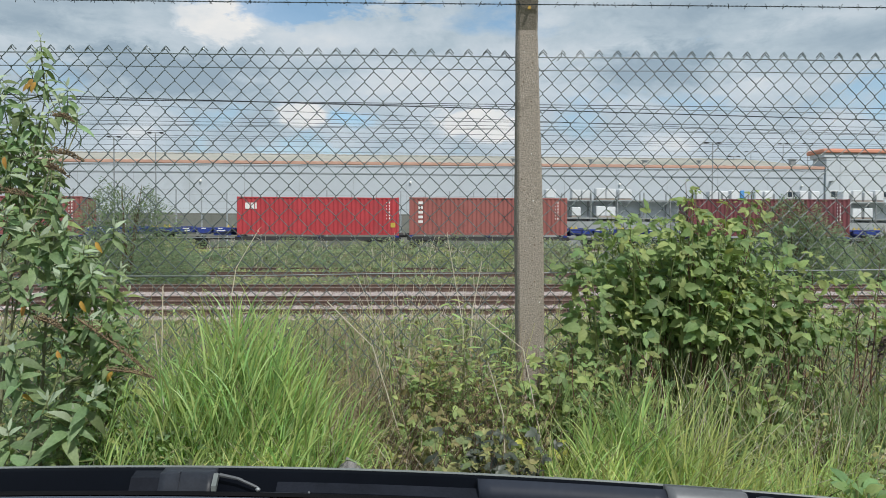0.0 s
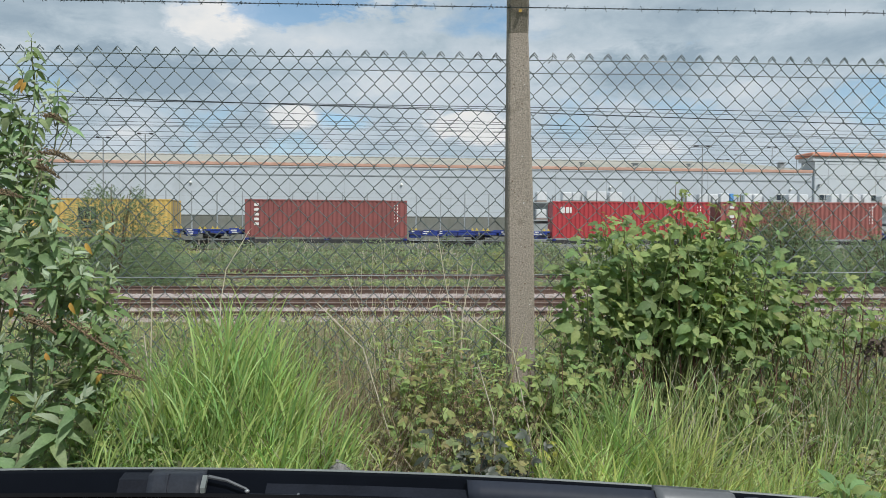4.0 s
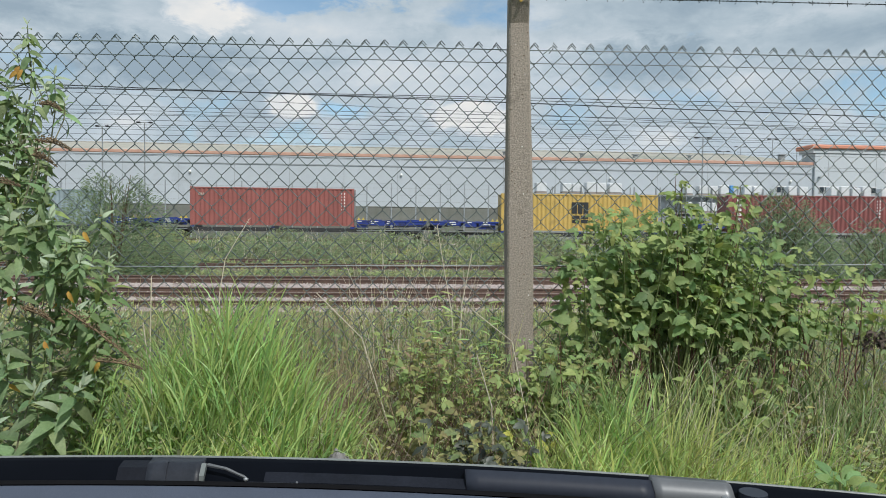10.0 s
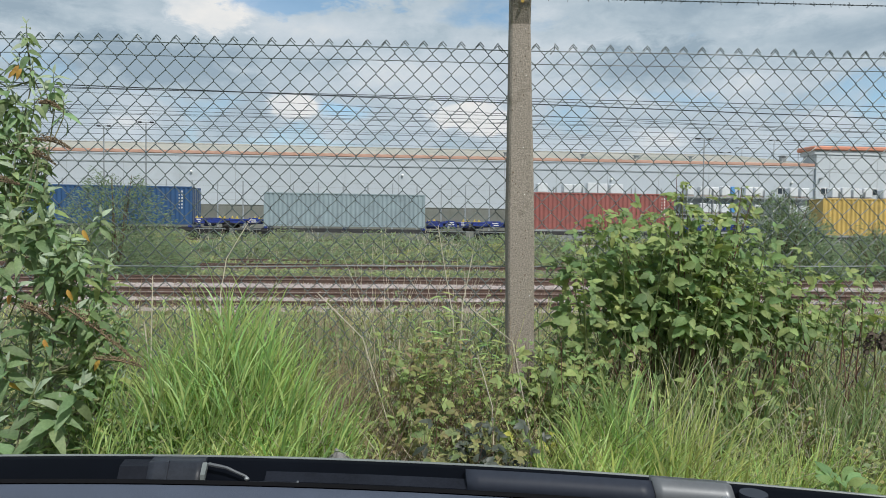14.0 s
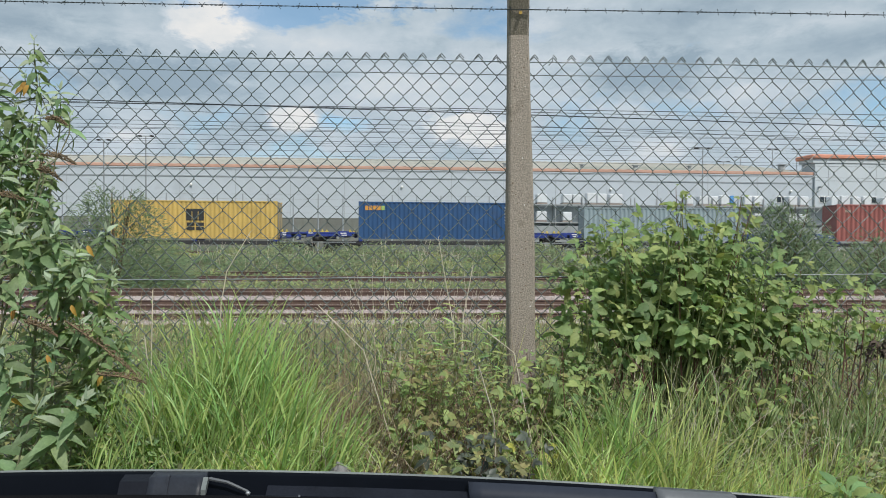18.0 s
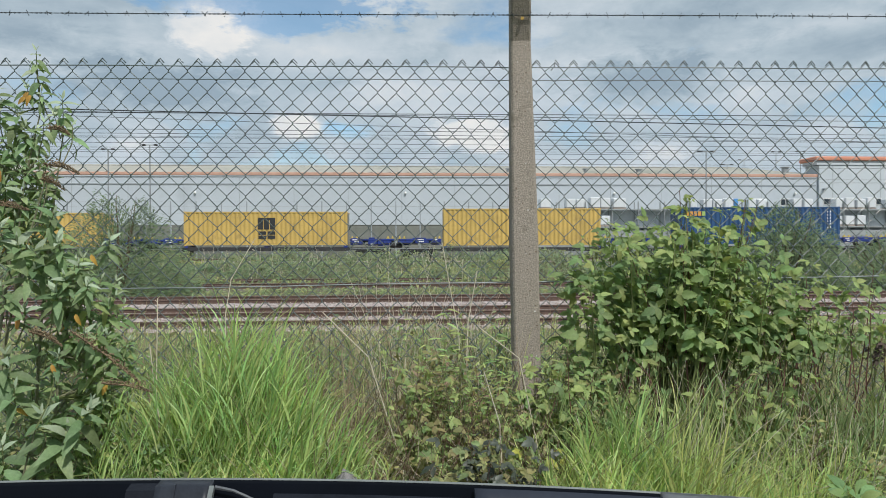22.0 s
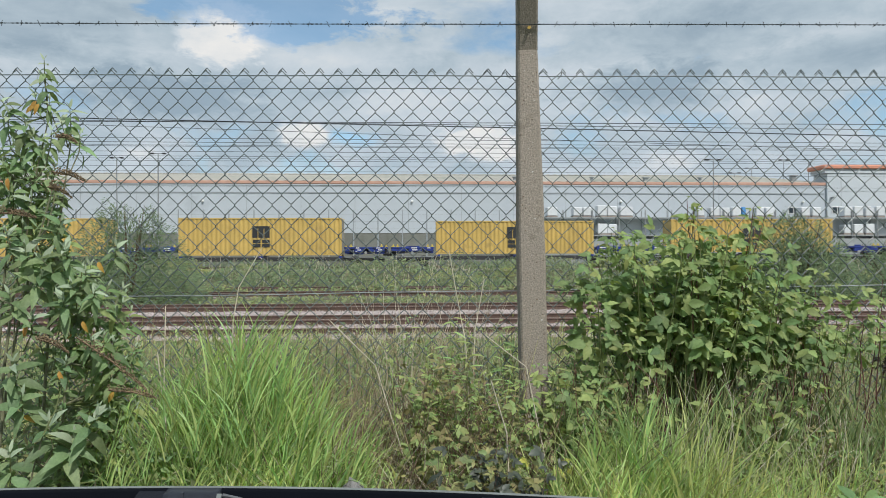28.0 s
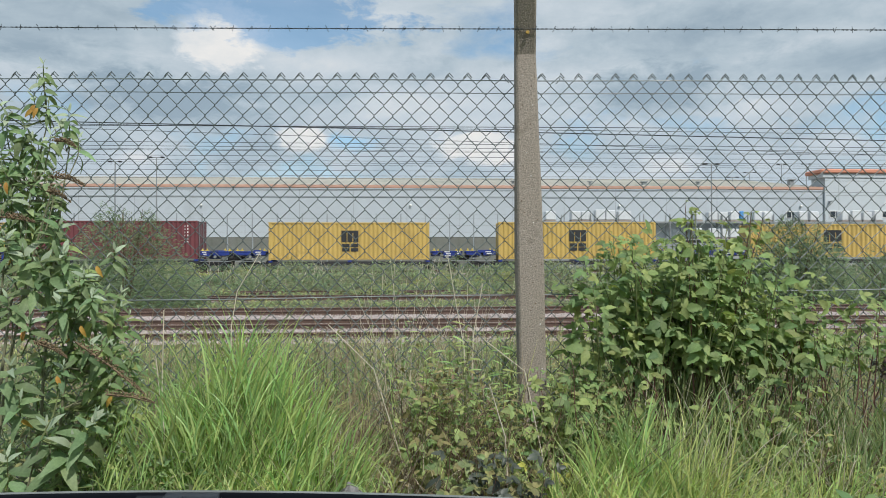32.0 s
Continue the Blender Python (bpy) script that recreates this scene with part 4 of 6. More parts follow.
def build_fence():
    f = thing("chain_link_fence", "dark green chain-link fence with galvanised tension wires", "fence", m=FENCE)
    top, rows = 1.9605, 47
    nx = int(5.6 / (MESH_W / 2))
    start = 0.199 - MESH_W * round((0.199 + 2.75) / MESH_W)
    strands = {}
    r = random.Random(3)
    for j in range(nx):
        p = j % 2
        low = 0.10 < abs(start + (j + 0.5) * MESH_W / 2 - 0.03) < 0.135
        key = (p, r.randrange(3), low)
        if key not in strands:
            rr = random.Random(key[0] * 7 + key[1])
            pts = []
            for n in range(rows):
                right = (n + p) % 2
                x = MESH_W / 2 * right + rr.uniform(-0.0012, 0.0012)
                z = top - n * MESH_H / 2 + rr.uniform(-0.0012, 0.0012)
                y = (0.0022 if right else -0.0022)
                # short bend at each knuckle
                side = -1 if right else 1
                pts.append((x + side * 0.0042, -y * 0.2, z + 0.0068))
                pts.append((x - side * 0.0004, y, z + 0.0030))
                pts.append((x - side * 0.0004, y, z - 0.0030))
                pts.append((x + side * 0.0042, -y * 0.2, z - 0.0068))
            # twisted tip above the top wire
            if p == 0:
                pts[:2] = [(-0.0135, 0.004, top - 0.0100), (0.0, 0.003, top + 0.006)]
            else:
                pts[:2] = [(MESH_W / 2 + 0.0170, 0.004, top - 0.0080), (MESH_W / 2 + 0.002, 0.003, top + 0.009)]
            if low:
                pts[:2] = [(a, b, c - 0.020) for a, b, c in pts[:2]]
            s = Shape().tube(pts, 0.0018, 5)
            strands[key] = s.mesh("strand", MESH_WIRE, True)
        part("strand", strands[key], None, f, m=pose(start + j * MESH_W / 2, NET_Y, 0))
    for z, dz, mat, rad in ((1.9395, 0, MESH_WIRE, 0.0021), (1.8925, 0, MESH_WIRE, 0.0016), (1.158, 0.012, TENSION, 0.0021), (0.42, 0, MESH_WIRE, 0.0019)):
        pts = [(-2.9 + i * 0.29, NET_Y - 0.006, z + dz * (-2.9 + i * 0.29) + 0.0015 * math.sin(i * 1.7)) for i in range(21)]
        part("tension_wire", Shape().tube(pts, rad, 5), mat, f, "pale galvanised tension wire" if mat is TENSION else "", True)


def build_post():
    p = thing("fence_post", "weathered grey concrete fence post with a cranked top", "fence post", m=FENCE @ pose(0.029, 0, 0, 0, -1.0, 0))
    n, s, b = 24, Shape(), 0.007
    v = []
    zs = [-0.1 + 2.11 * i / n for i in range(n + 1)]
    for z in zs:
        w = 0.0465 - 0.0095 * max(0.0, (z - 1.3) / 0.6)
        j = 0.0007
        for x, y in ((-w + b, -w), (w - b, -w), (w, -w + b), (w, w - b), (w - b, w), (-w + b, w), (-w, w - b), (-w, -w + b)):
            v.append((x + rng.uniform(-j, j), y + rng.uniform(-j, j), z))
    f = [(i * 8 + k, i * 8 + (k + 1) % 8, (i + 1) * 8 + (k + 1) % 8, (i + 1) * 8 + k) for i in range(n) for k in range(8)] + [tuple(range(8 * n, 8 * n + 8))]
    part("shaft", s.add(v, f), CONCRETE, p)
    a = Shape()
    w = 0.0352
    sect = ((-w + b, -w), (w - b, -w), (w, -w + b), (w, w - b), (w - b, w), (-w + b, w), (-w, w - b), (-w, -w + b))
    v = []
    for d, up in ((0.0, 2.0105), (-0.035, 2.07), (-0.12, 2.21), (-0.18, 2.31)):
        for x, y in sect:
            v.append((x + 0.1 * d, y + d, up + (-y * 0.4 if d else 0.0)))
    a.add(v, [(i * 8 + k, i * 8 + (k + 1) % 8, (i + 1) * 8 + (k + 1) % 8, (i + 1) * 8 + k) for i in range(3) for k in range(8)] + [tuple(range(24, 32)), tuple(reversed(range(8)))])
    part("cranked_arm", a, CONCRETE, p, "leaning concrete arm for the barbed wire")
    part("lichen_patch", Shape().disc((0.000, -0.0745, 2.075), 0.006, 0.004, "y", 9), LICHEN, p)
    # small pale stones in the concrete face
    r = random.Random(2)
    for i in range(230):
        z = 0.75 + 1.25 * r.random() ** 1.3
        w = 0.0465 - 0.0095 * max(0.0, (z - 1.3) / 0.6)
        part("pebble", Shape().disc((r.uniform(-0.8, 0.8) * w, -w - 0.0002, z), 0.0006 + 0.0022 * r.random() ** 3, 0.0012, "y", 7), WHITE_PAINT if i % 12 == 0 else CONCRETE_PALE if i % 4 == 2 else STEM, p)


def build_barbed():
    b = thing("barbed_wire", "strand of weathered barbed wire above the fence", "barbed wire", m=FENCE)
    for turn in (0, math.pi):
        pts = []
        for i in range(401):
            x = -2.9 + i * 5.8 / 400
            w = x * 2 * math.pi / 0.034 + turn
            pts.append((x, -0.076 + 0.0017 * math.cos(w), 2.0855 + 0.0017 * math.sin(w) + 0.003 * math.sin(x * 1.1)))
        part("strand", Shape().tube(pts, 0.0013, 4), DARK_WIRE, b)
    barb = Shape()
    for k, (dx, a0) in enumerate(((-0.003, 0.5), (0.003, 2.2))):
        c, s_ = math.cos(a0), math.sin(a0)
        barb.tube([(dx - 0.004, 0.010 * c, 0.010 * s_), (dx, 0.004 * c, 0.004 * s_), (dx + 0.002, -0.004 * c, -0.004 * s_), (dx + 0.006, -0.010 * c, -0.010 * s_)], 0.0010, 4)
    me = barb.mesh("barb", DARK_WIRE)
    for i in range(87):
        x = -2.86 + i * 0.0655
        part("barb", me, None, b, m=pose(x, -0.076, 2.0855 + 0.003 * math.sin(x * 1.1), rng.uniform(0, 360), 0, rng.uniform(-10, 10)))


build_fence()
build_post()
build_barbed()

# ---------------------------------------------------------------- plants
def frame_of(way, facing):
    """Matrix with its y axis along way and its z axis near facing."""
    y = Vector(way).normalized()
    x = y.cross(Vector(facing))
    if x.length < 1e-4:
        x = y.cross(Vector((1, 0.2, 0.1)))
    x.normalize()
    z = x.cross(y)
    return Matrix((x, y, z)).transposed().to_4x4()


def leaf_shape(length, width, fold=0.25, droop=0.25, rows=5, peak=0.4, teeth=0.0, point=0.85):
    """One leaf along +y with a fold at its midrib, arched down."""
    v, f = [], []
    for i in range(rows + 1):
        t = i / rows
        w = width / 2 * math.sin(math.pi * t ** (math.log(0.5) / math.log(peak))) ** (point if t > peak else 0.8) if 0 < t < 1 else 0.0
        if teeth and 0 < i < rows:
            w *= 1 + teeth * (1 if i % 2 else -1)
        z = -droop * length * t * t
        y = length * t
        v += [(-w, y, z + fold * w), (0, y, z), (w, y, z + fold * w)]
    for i in range(rows):
        k = 3 * i
        f += [(k, k + 1, k + 4, k + 3), (k + 1, k + 2, k + 5, k + 4)]
    return v, f


def put(shape, vf, m, scale=1.0):
    shape.add([m @ (Vector(p) * scale) for p in vf[0]], vf[1])


def toothed_leaf(length, width, fold, droop, rows=8):
    """Broad oval leaflet along +y with a saw-toothed rim, raised between its veins."""
    v, f = [], []
    for i in range(rows + 1):
        t = i / rows
        w = width / 2 * math.sin(math.pi * min(1.0, t * 0.98 + 0.015) ** 0.74) ** 0.72 * (1 - 0.25 * t)
        z, y = -droop * length * t * t, length * t
        for k, side in ((-1, -1), (0, -0.5), (1, 0), (2, 0.5), (3, 1)):
            out = 1.0 + (0.13 if i % 2 else -0.07) * (abs(side) == 1)
            v.append((side * w * out, y + (0.035 * length if abs(side) == 1 and i % 2 else 0), z + fold * abs(side) * w + 0.012 * length * (1 if i % 2 else -1) * (abs(side) == 0.5)))
    for i in range(rows):
        for k in range(4):
            a = 5 * i + k
            f.append((a, a + 1, a + 6, a + 5))
    return v, f


def trefoil(length, curl=0.25):
    """Bramble leaf of three toothed leaflets on a short stalk."""
    s = Shape()
    put(s, toothed_leaf(length, length * 0.70, 0.18, curl), pose(0, length * 0.42, 0, -8))
    side = toothed_leaf(length * 0.82, length * 0.54, 0.18, curl)
    put(s, side, pose(0.0, length * 0.20, 0, -4, 12, 72))
    put(s, side, pose(0.0, length * 0.20, 0, -4, -12, -72))
    s.tube([(0, -length * 0.6, -0.006), (0, length * 0.44, 0)], 0.0010, 3)
    return s


def blades(spots, width, segs=7):
    """Grass blades: each spot is foot, length, way it leans, lean at the foot, bend along it, width factor."""
    s = Shape()
    v, f = s.v, s.f
    for foot, ln, way, lean, bend, wf in spots:
        d = Vector((math.cos(way), math.sin(way), 0))
        turn = rng.gauss(0, 0.6)
        side = Vector((math.cos(turn), math.sin(turn), 0.12))
        k, c = len(v), foot.copy()
        for i in range(segs + 1):
            t = i / segs
            w = width * wf * 0.5 * (1 - t ** 2.5) * (0.6 + 0.4 * min(1, t * 4))
            v.append(tuple(c - side * w))
            v.append(tuple(c + side * w))
            a = lean + bend * t ** 1.9
            c = c + (d * math.sin(a) + Vector((0, 0, math.cos(a)))) * ln / segs
        for i in range(segs):
            a = k + 2 * i
            f.append((a, a + 1, a + 3, a + 2))
    s.slots = [0] * len(f)
    return s


def grass(name, label, n, x0, x1, y0, y1, h0, h1, mat, width=0.007, lean=0.2, bend=1.0, round_=False, fan=0.0, seed=1, lumps=0.0):
    r = random.Random(seed)
    spots = []
    cx, cy = (x0 + x1) / 2, (y0 + y1) / 2
    while len(spots) < n:
        if round_:
            a, q = r.uniform(0, 6.283), math.sqrt(r.random())
            x, y = cx + math.cos(a) * q * (x1 - x0) / 2, cy + math.sin(a) * q * (y1 - y0) / 2
        else:
            x, y = r.uniform(x0, x1), r.uniform(y0, y1)
        lump = noise.noise((x * 3.1, y * 3.1, seed)) if lumps else 0.0
        if lumps and lump < r.uniform(-0.9, 0.3):
            continue
        way = r.uniform(0, 6.283) if r.random() < 0.45 else r.gauss(0, 0.7)
        start = abs(r.gauss(0, lean))
        if fan:
            e = (x - cx) / ((x1 - x0) / 2)
            if r.random() < abs(e) * 0.85:
                way = (0.0 if e > 0 else math.pi) + r.gauss(0, 0.5)
            start += fan * abs(e) * r.random() * (1.0 if e > 0 else 0.55)
        ln = r.uniform(h0, h1) * (1 - 0.4 * r.random() ** 3) * (1 + lumps * lump)
        if round_:
            ln *= 1 - 0.30 * abs((x - cx) / ((x1 - x0) / 2)) ** 2
        spots.append((Vector((x, y, ground_z(x, y) - 0.02)), ln, way, start, bend * r.random() ** 1.3, 0.35 + 0.85 * r.random() ** 1.3))
    return thing(name, label, "grass", kind="stuff", data=blades(spots, width).mesh(name, mat, True))


def culm_grass(name, label, n, x0, x1, y0, y1, h0, h1, mat, leaf=(0.16, 0.30), width=0.0075, drift=0.35, bend=1.5, seed=1, round_=True, leaves=(4, 6), fall=0.35):
    """Leafy grass: upright stalks with long blades that leave them at several heights and arch over, more of them down the wind."""
    r = random.Random(seed)
    cx, cy = (x0 + x1) / 2, (y0 + y1) / 2
    spots = []
    for i in range(n):
        if round_:
            a, q = r.uniform(0, 6.283), math.sqrt(r.random())
            x, y = cx + math.cos(a) * q * (x1 - x0) / 2, cy + math.sin(a) * q * (y1 - y0) / 2
        else:
            x, y = r.uniform(x0, x1), r.uniform(y0, y1)
        e = (x - cx) / ((x1 - x0) / 2)
        h = r.uniform(h0, h1) * (1 - fall * e * e if round_ else 1)
        foot = Vector((x, y, ground_z(x, y) - 0.02))
        lean = Vector((0.10 * drift + 0.14 * e * (1 if round_ else 0) + r.gauss(0, 0.06), r.gauss(0, 0.06), 1)).normalized()
        spots.append((foot, h * 0.92, 0.0 if lean.x > 0 else math.pi, math.acos(lean.z), 0.1, 0.34))
        for k in range(r.randint(*leaves)):
            u = 0.22 + 0.76 * r.random() ** 0.8
            way = r.gauss(0, 0.75) if r.random() < 0.5 + 0.5 * drift else math.pi + r.gauss(0, 0.75)
            if round_ and r.random() < 0.6 * abs(e):
                way = (0 if e > 0 else math.pi) + r.gauss(0, 0.6)
            spots.append((foot + lean * h * u, r.uniform(*leaf) * (1.15 - 0.35 * u), way, r.uniform(0.10, 0.42), bend * (0.25 + r.random() ** 1.4), 0.55 + 0.6 * r.random()))
    return thing(name, label, "grass", kind="stuff", data=blades(spots, width).mesh(name, mat, True))


def leafy(t, spots, meshes, mats, keep, name="leaf"):
    """Leaves of a plant: those nearest the road as pieces, the rest joined."""
    spots.sort(key=lambda q: q[0].translation.y)
    lib = [[s.mesh(name, m, True) for m in mats] for s in meshes]
    for k, (m, a, b, sc) in enumerate(spots[:keep]):
        part(name, lib[a][b], None, t, m=m @ Matrix.Scale(sc, 4))
    rest = [Shape() for _ in mats]
    for m, a, b, sc in spots[keep:]:
        put(rest[b], (meshes[a].v, meshes[a].f), m @ Matrix.Scale(sc, 4))
    for s, mat in zip(rest, mats):
        if s.v:
            tagged(part("foliage", s, mat, t, smooth=True), kind="stuff")


def cane(start, way, length, sag, r=None, steps=9):
    """Points along an arching stem."""
    r = r or rng
    p, d, out = Vector(start), Vector(way).normalized(), [Vector(start)]
    for i in range(steps):
        d = (d + Vector((r.gauss(0, 0.10), r.gauss(0, 0.10), r.gauss(0, 0.05) - sag / steps))).normalized()
        p = p + d * length / steps
        out.append(p.copy())
    return out


def edge_at(z):
    """How far the buddleia's inner leaves reach towards the post at the height z."""
    line = [(0.4, -0.84), (0.66, -0.80), (0.80, -0.77), (0.95, -0.75), (1.05, -0.76), (1.13, -0.79), (1.22, -0.84), (1.30, -0.93), (1.38, -0.97), (1.50, -0.99), (1.60, -1.0), (1.66, -1.03), (1.75, -1.09)]
    for (a, xa), (b, xb) in zip(line, line[1:]):
        if a <= z <= b:
            return xa + (xb - xa) * (z - a) / (b - a)
    return -1.1


# leafy shoots of the buddleia: x, height, size of the leaves
UPPER_SHOOTS = [(-0.974, 1.828, 0.72), (-0.978, 1.785, 0.85), (-0.999, 1.735, 0.70), (-0.960, 1.718, 0.62), (-1.068, 1.683, 0.90), (-1.090, 1.721, 0.80), (-1.023, 1.660, 0.90), (-0.906, 1.697, 0.85),
                (-0.930, 1.663, 0.80), (-0.879, 1.626, 0.80), (-0.954, 1.634, 0.75), (-1.005, 1.622, 0.75), (-1.053, 1.598, 0.80), (-1.083, 1.543, 0.80), (-1.026, 1.528, 0.75), (-0.972, 1.541, 0.70),
                (-0.948, 1.482, 0.70), (-1.056, 1.474, 0.80), (-1.008, 1.451, 0.80), (-0.966, 1.428, 0.70)]
LOWER_SHOOTS = [(-1.026, 1.352, 1.00), (-0.938, 1.284, 1.10), (-0.887, 1.382, 0.95), (-0.979, 1.311, 1.05), (-0.876, 1.311, 1.00), (-0.747, 1.316, 0.80), (-0.825, 1.252, 0.70), (-0.936, 1.237, 1.05),
                (-0.886, 1.181, 1.00), (-0.861, 1.215, 0.80), (-0.801, 1.201, 0.75), (-1.019, 1.193, 1.10), (-0.962, 1.134, 0.95), (-1.011, 1.016, 1.25), (-0.989, 0.927, 1.25), (-0.923, 0.859, 1.30),
                (-0.798, 0.872, 1.20), (-0.854, 0.814, 1.35), (-1.019, 0.779, 1.20), (-0.876, 1.014, 0.80), (-0.811, 1.073, 0.80)]


def build_buddleia():
    r = random.Random(21)
    t = thing("buddleia_bush", "tall buddleia bush with long grey-green leaves and dead flower spikes", "bush")
    lances = []
    for L, W, droop in ((0.064, 0.025, 0.50), (0.054, 0.020, 0.40), (0.040, 0.011, 0.12), (0.072, 0.026, 0.55), (0.060, 0.020, 0.95)):
        s = Shape()
        put(s, leaf_shape(L, W, 0.30, droop, 7, 0.40), Matrix())
        lances.append(s)
    mains = []
    for x, y, h, over in ((-1.16, 2.06, 1.40, 0.19), (-1.05, 2.10, 1.34, 0.12), (-1.12, 1.98, 1.20, 0.20), (-1.2, 2.14, 1.3, 0.10), (-0.98, 2.05, 0.95, 0.10), (-1.02, 1.92, 0.55, 0.10), (-0.90, 1.93, 0.42, 0.06)):
        mains.append([Vector((x + over * (k / 8) ** 2, y - 0.07 * k / 8, 0.28 + h * k / 8)) for k in range(9)])
        part("stem", Shape().tube(mains[-1], [0.0065 - 0.0006 * k for k in range(9)], 6), GREY_STEM, t)
    shoots = [(Vector((x, 1.97, z)), q, 5 if z < 1.75 else 4, True) for x, z, q in UPPER_SHOOTS] + [(Vector((x, 1.88, z)), 0.92 * q, 6, True) for x, z, q in LOWER_SHOOTS]
    for i in range(260):    # inner shoots, shorter and half hidden
        z = 0.48 + 1.16 * r.random() ** 1.1
        shoots.append((Vector((edge_at(z) - abs(r.gauss(0, 0.12)), 1.95 + 0.24 * r.random(), z)), r.uniform(0.6, 0.95) * (0.85 if z < 1.05 else 1.0), 4, False))
    spots = []
    for tip, size, pairs, front in shoots:
        knot, gap = None, 1e9
        for line in mains:
            for p in line:
                q = (p - tip).length + (0.25 if p.z > tip.z - 0.04 else 0.0)
                if q < gap:
                    knot, gap = p, q
        way = ((tip - knot).normalized() * 0.6 + Vector((r.gauss(0, .16), -0.22, 0.75))).normalized()
        ln = (0.062 if tip.z < 1.7 else 0.05) * size
        base = tip - way * ln
        bow = knot.lerp(base, 0.6) - Vector((0, 0, 0.025))
        part("twig", Shape().tube([knot, bow, base, tip], [0.0024, 0.0021, 0.0017, 0.0009], 4), GREEN_STEM if r.random() < 0.6 else GREY_STEM, t)
        turn = r.uniform(0, 3.14)
        side_a = way.cross(Vector((0.2, 1, 0.1))).normalized()
        side_b = way.cross(side_a)
        for k in range(pairs):
            u = k / (pairs - 1)
            c = base.lerp(tip, u)
            for half in (0, math.pi):
                a = turn + k * 1.571 + half + r.uniform(-.25, .25)
                flat = side_a * math.cos(a) + side_b * math.sin(a)
                rise = (-0.18 if tip.z < 1.58 else -0.45) + 0.35 * u + 2.0 * u ** 3 + r.uniform(-.25, .2)
                out = (flat + way * rise + Vector((0, -0.12, 0))).normalized()
                which = 2 if k == pairs - 1 else r.choice([0, 3, 3, 4]) if size > 0.95 and u < 0.6 else r.choice([0, 0, 1, 4])
                mat = 1 if k == pairs - 1 or (front and u > 0.6 and r.random() < 0.6) else 2 if k == 0 and r.random() < 0.035 else 3 if not front and r.random() < (0.2 if tip.z < 1.4 else 0.08) else 0 if front or r.random() < (0.5 if tip.z > 1.15 else 0.15) else 4
                m = Matrix.Translation(c) @ frame_of(out, way * 0.6 + Vector((r.gauss(0, .3) + 0.1, -0.75, 0.45)))
                spots.append((m, which, mat, size * r.uniform(0.82, 1.15) * (1.0 - 0.25 * u) * (0.45 if mat == 2 else 1.0)))
    for p in ((-0.985, 1.95, 1.712), (-0.978, 1.95, 1.704), (-0.990, 1.95, 1.70), (-1.05, 1.93, 1.50), (-0.79, 1.87, 1.275), (-0.83, 1.87, 1.12), (-0.97, 1.87, 1.11), (-0.75, 1.87, 0.935), (-0.89, 1.87, 0.99)):
        spots.append((Matrix.Translation(p) @ frame_of((r.gauss(0, .5), -0.3, -1), (0, -1, 0.1)), 1, 2, 0.6))
    leafy(t, spots, lances, [BUDDLEIA, SILVER_LEAF, ORANGE_LEAF, BRAMBLE_LIGHT, BRAMBLE], 300)
    for (ax, ay, az), (bx, by, bz), fat in (((-0.90, 1.86, 1.508), (-0.815, 1.86, 1.483), 0.8), ((-0.91, 1.86, 1.47), (-0.85, 1.86, 1.44), 0.7), ((-1.05, 1.84, 1.402), (-0.93, 1.84, 1.387), 1.0), ((-0.92, 1.92, 1.61), (-0.865, 1.92, 1.592), 0.6),
                                            ((-0.825, 1.84, 1.078), (-0.655, 1.84, 0.942), 1.25), ((-0.75, 1.84, 0.945), (-0.63, 1.84, 0.92), 0.6), ((-0.93, 1.84, 1.08), (-0.85, 1.84, 1.04), 0.8)):
        s, a, b = Shape(), Vector((ax, ay, az)), Vector((bx, by, bz))
        for k in range(int(240 * fat)):
            u = r.random()
            w = 0.0115 * fat * (1.15 - u)
            c = a.lerp(b, u) + Vector((r.gauss(0, w * 0.5), r.gauss(0, w * 0.5), r.gauss(0, w * 0.6) + 0.012 * math.sin(u * 3)))
            q = r.uniform(0.0013, 0.0028)
            e = Vector((r.gauss(0, 1), r.gauss(0, 1), r.gauss(0, 1))).normalized() * q
            s.tube([c - e, c, c + e], [q * 0.4, q * 0.8, q * 0.4], 4)
        s.tube([a, a.lerp(b, 0.5) + Vector((0, 0, 0.006)), b], [0.003, 0.0025, 0.001], 4)
        part("dead_flower_spike", s, DEAD_FLOWER, t, "brown dead flower spike")
    return t


def build_scrub(name, label, n, x0, x1, y0, y1, z0, z1, mats, size, seed):
    """Small mixed leaves of low plants, thinner towards the top."""
    r = random.Random(seed)
    one, two = leaf_shape(size, size * 0.55, 0.2, 0.3, 3, 0.45), leaf_shape(size * 1.3, size * 0.32, 0.2, 0.4, 3, 0.4)
    out = [Shape() for _ in mats]
    while n > 0:
        x, y, u = r.uniform(x0, x1), r.uniform(y0, y1), r.random()
        z = z0 + (z1 - z0) * u
        if noise.noise((x * 4.2 + seed, y * 4.2, z * 4.2)) < -0.25 + 0.75 * u:
            n -= 0.2
            continue
        n -= 1
        k = min(len(mats) - 1, int(r.random() * len(mats)))
        put(out[k], one if r.random() < 0.6 else two, Matrix.Translation((x, y, z)) @ frame_of((r.gauss(0, 1), r.gauss(0, .7) - .4, r.gauss(0.2, .7)), (r.gauss(0, .5), -0.7, 0.9)), r.uniform(0.6, 1.4))
    for s, m in zip(out, mats):
        thing(name, label, "weeds", kind="stuff", data=s.mesh(name, m, True))


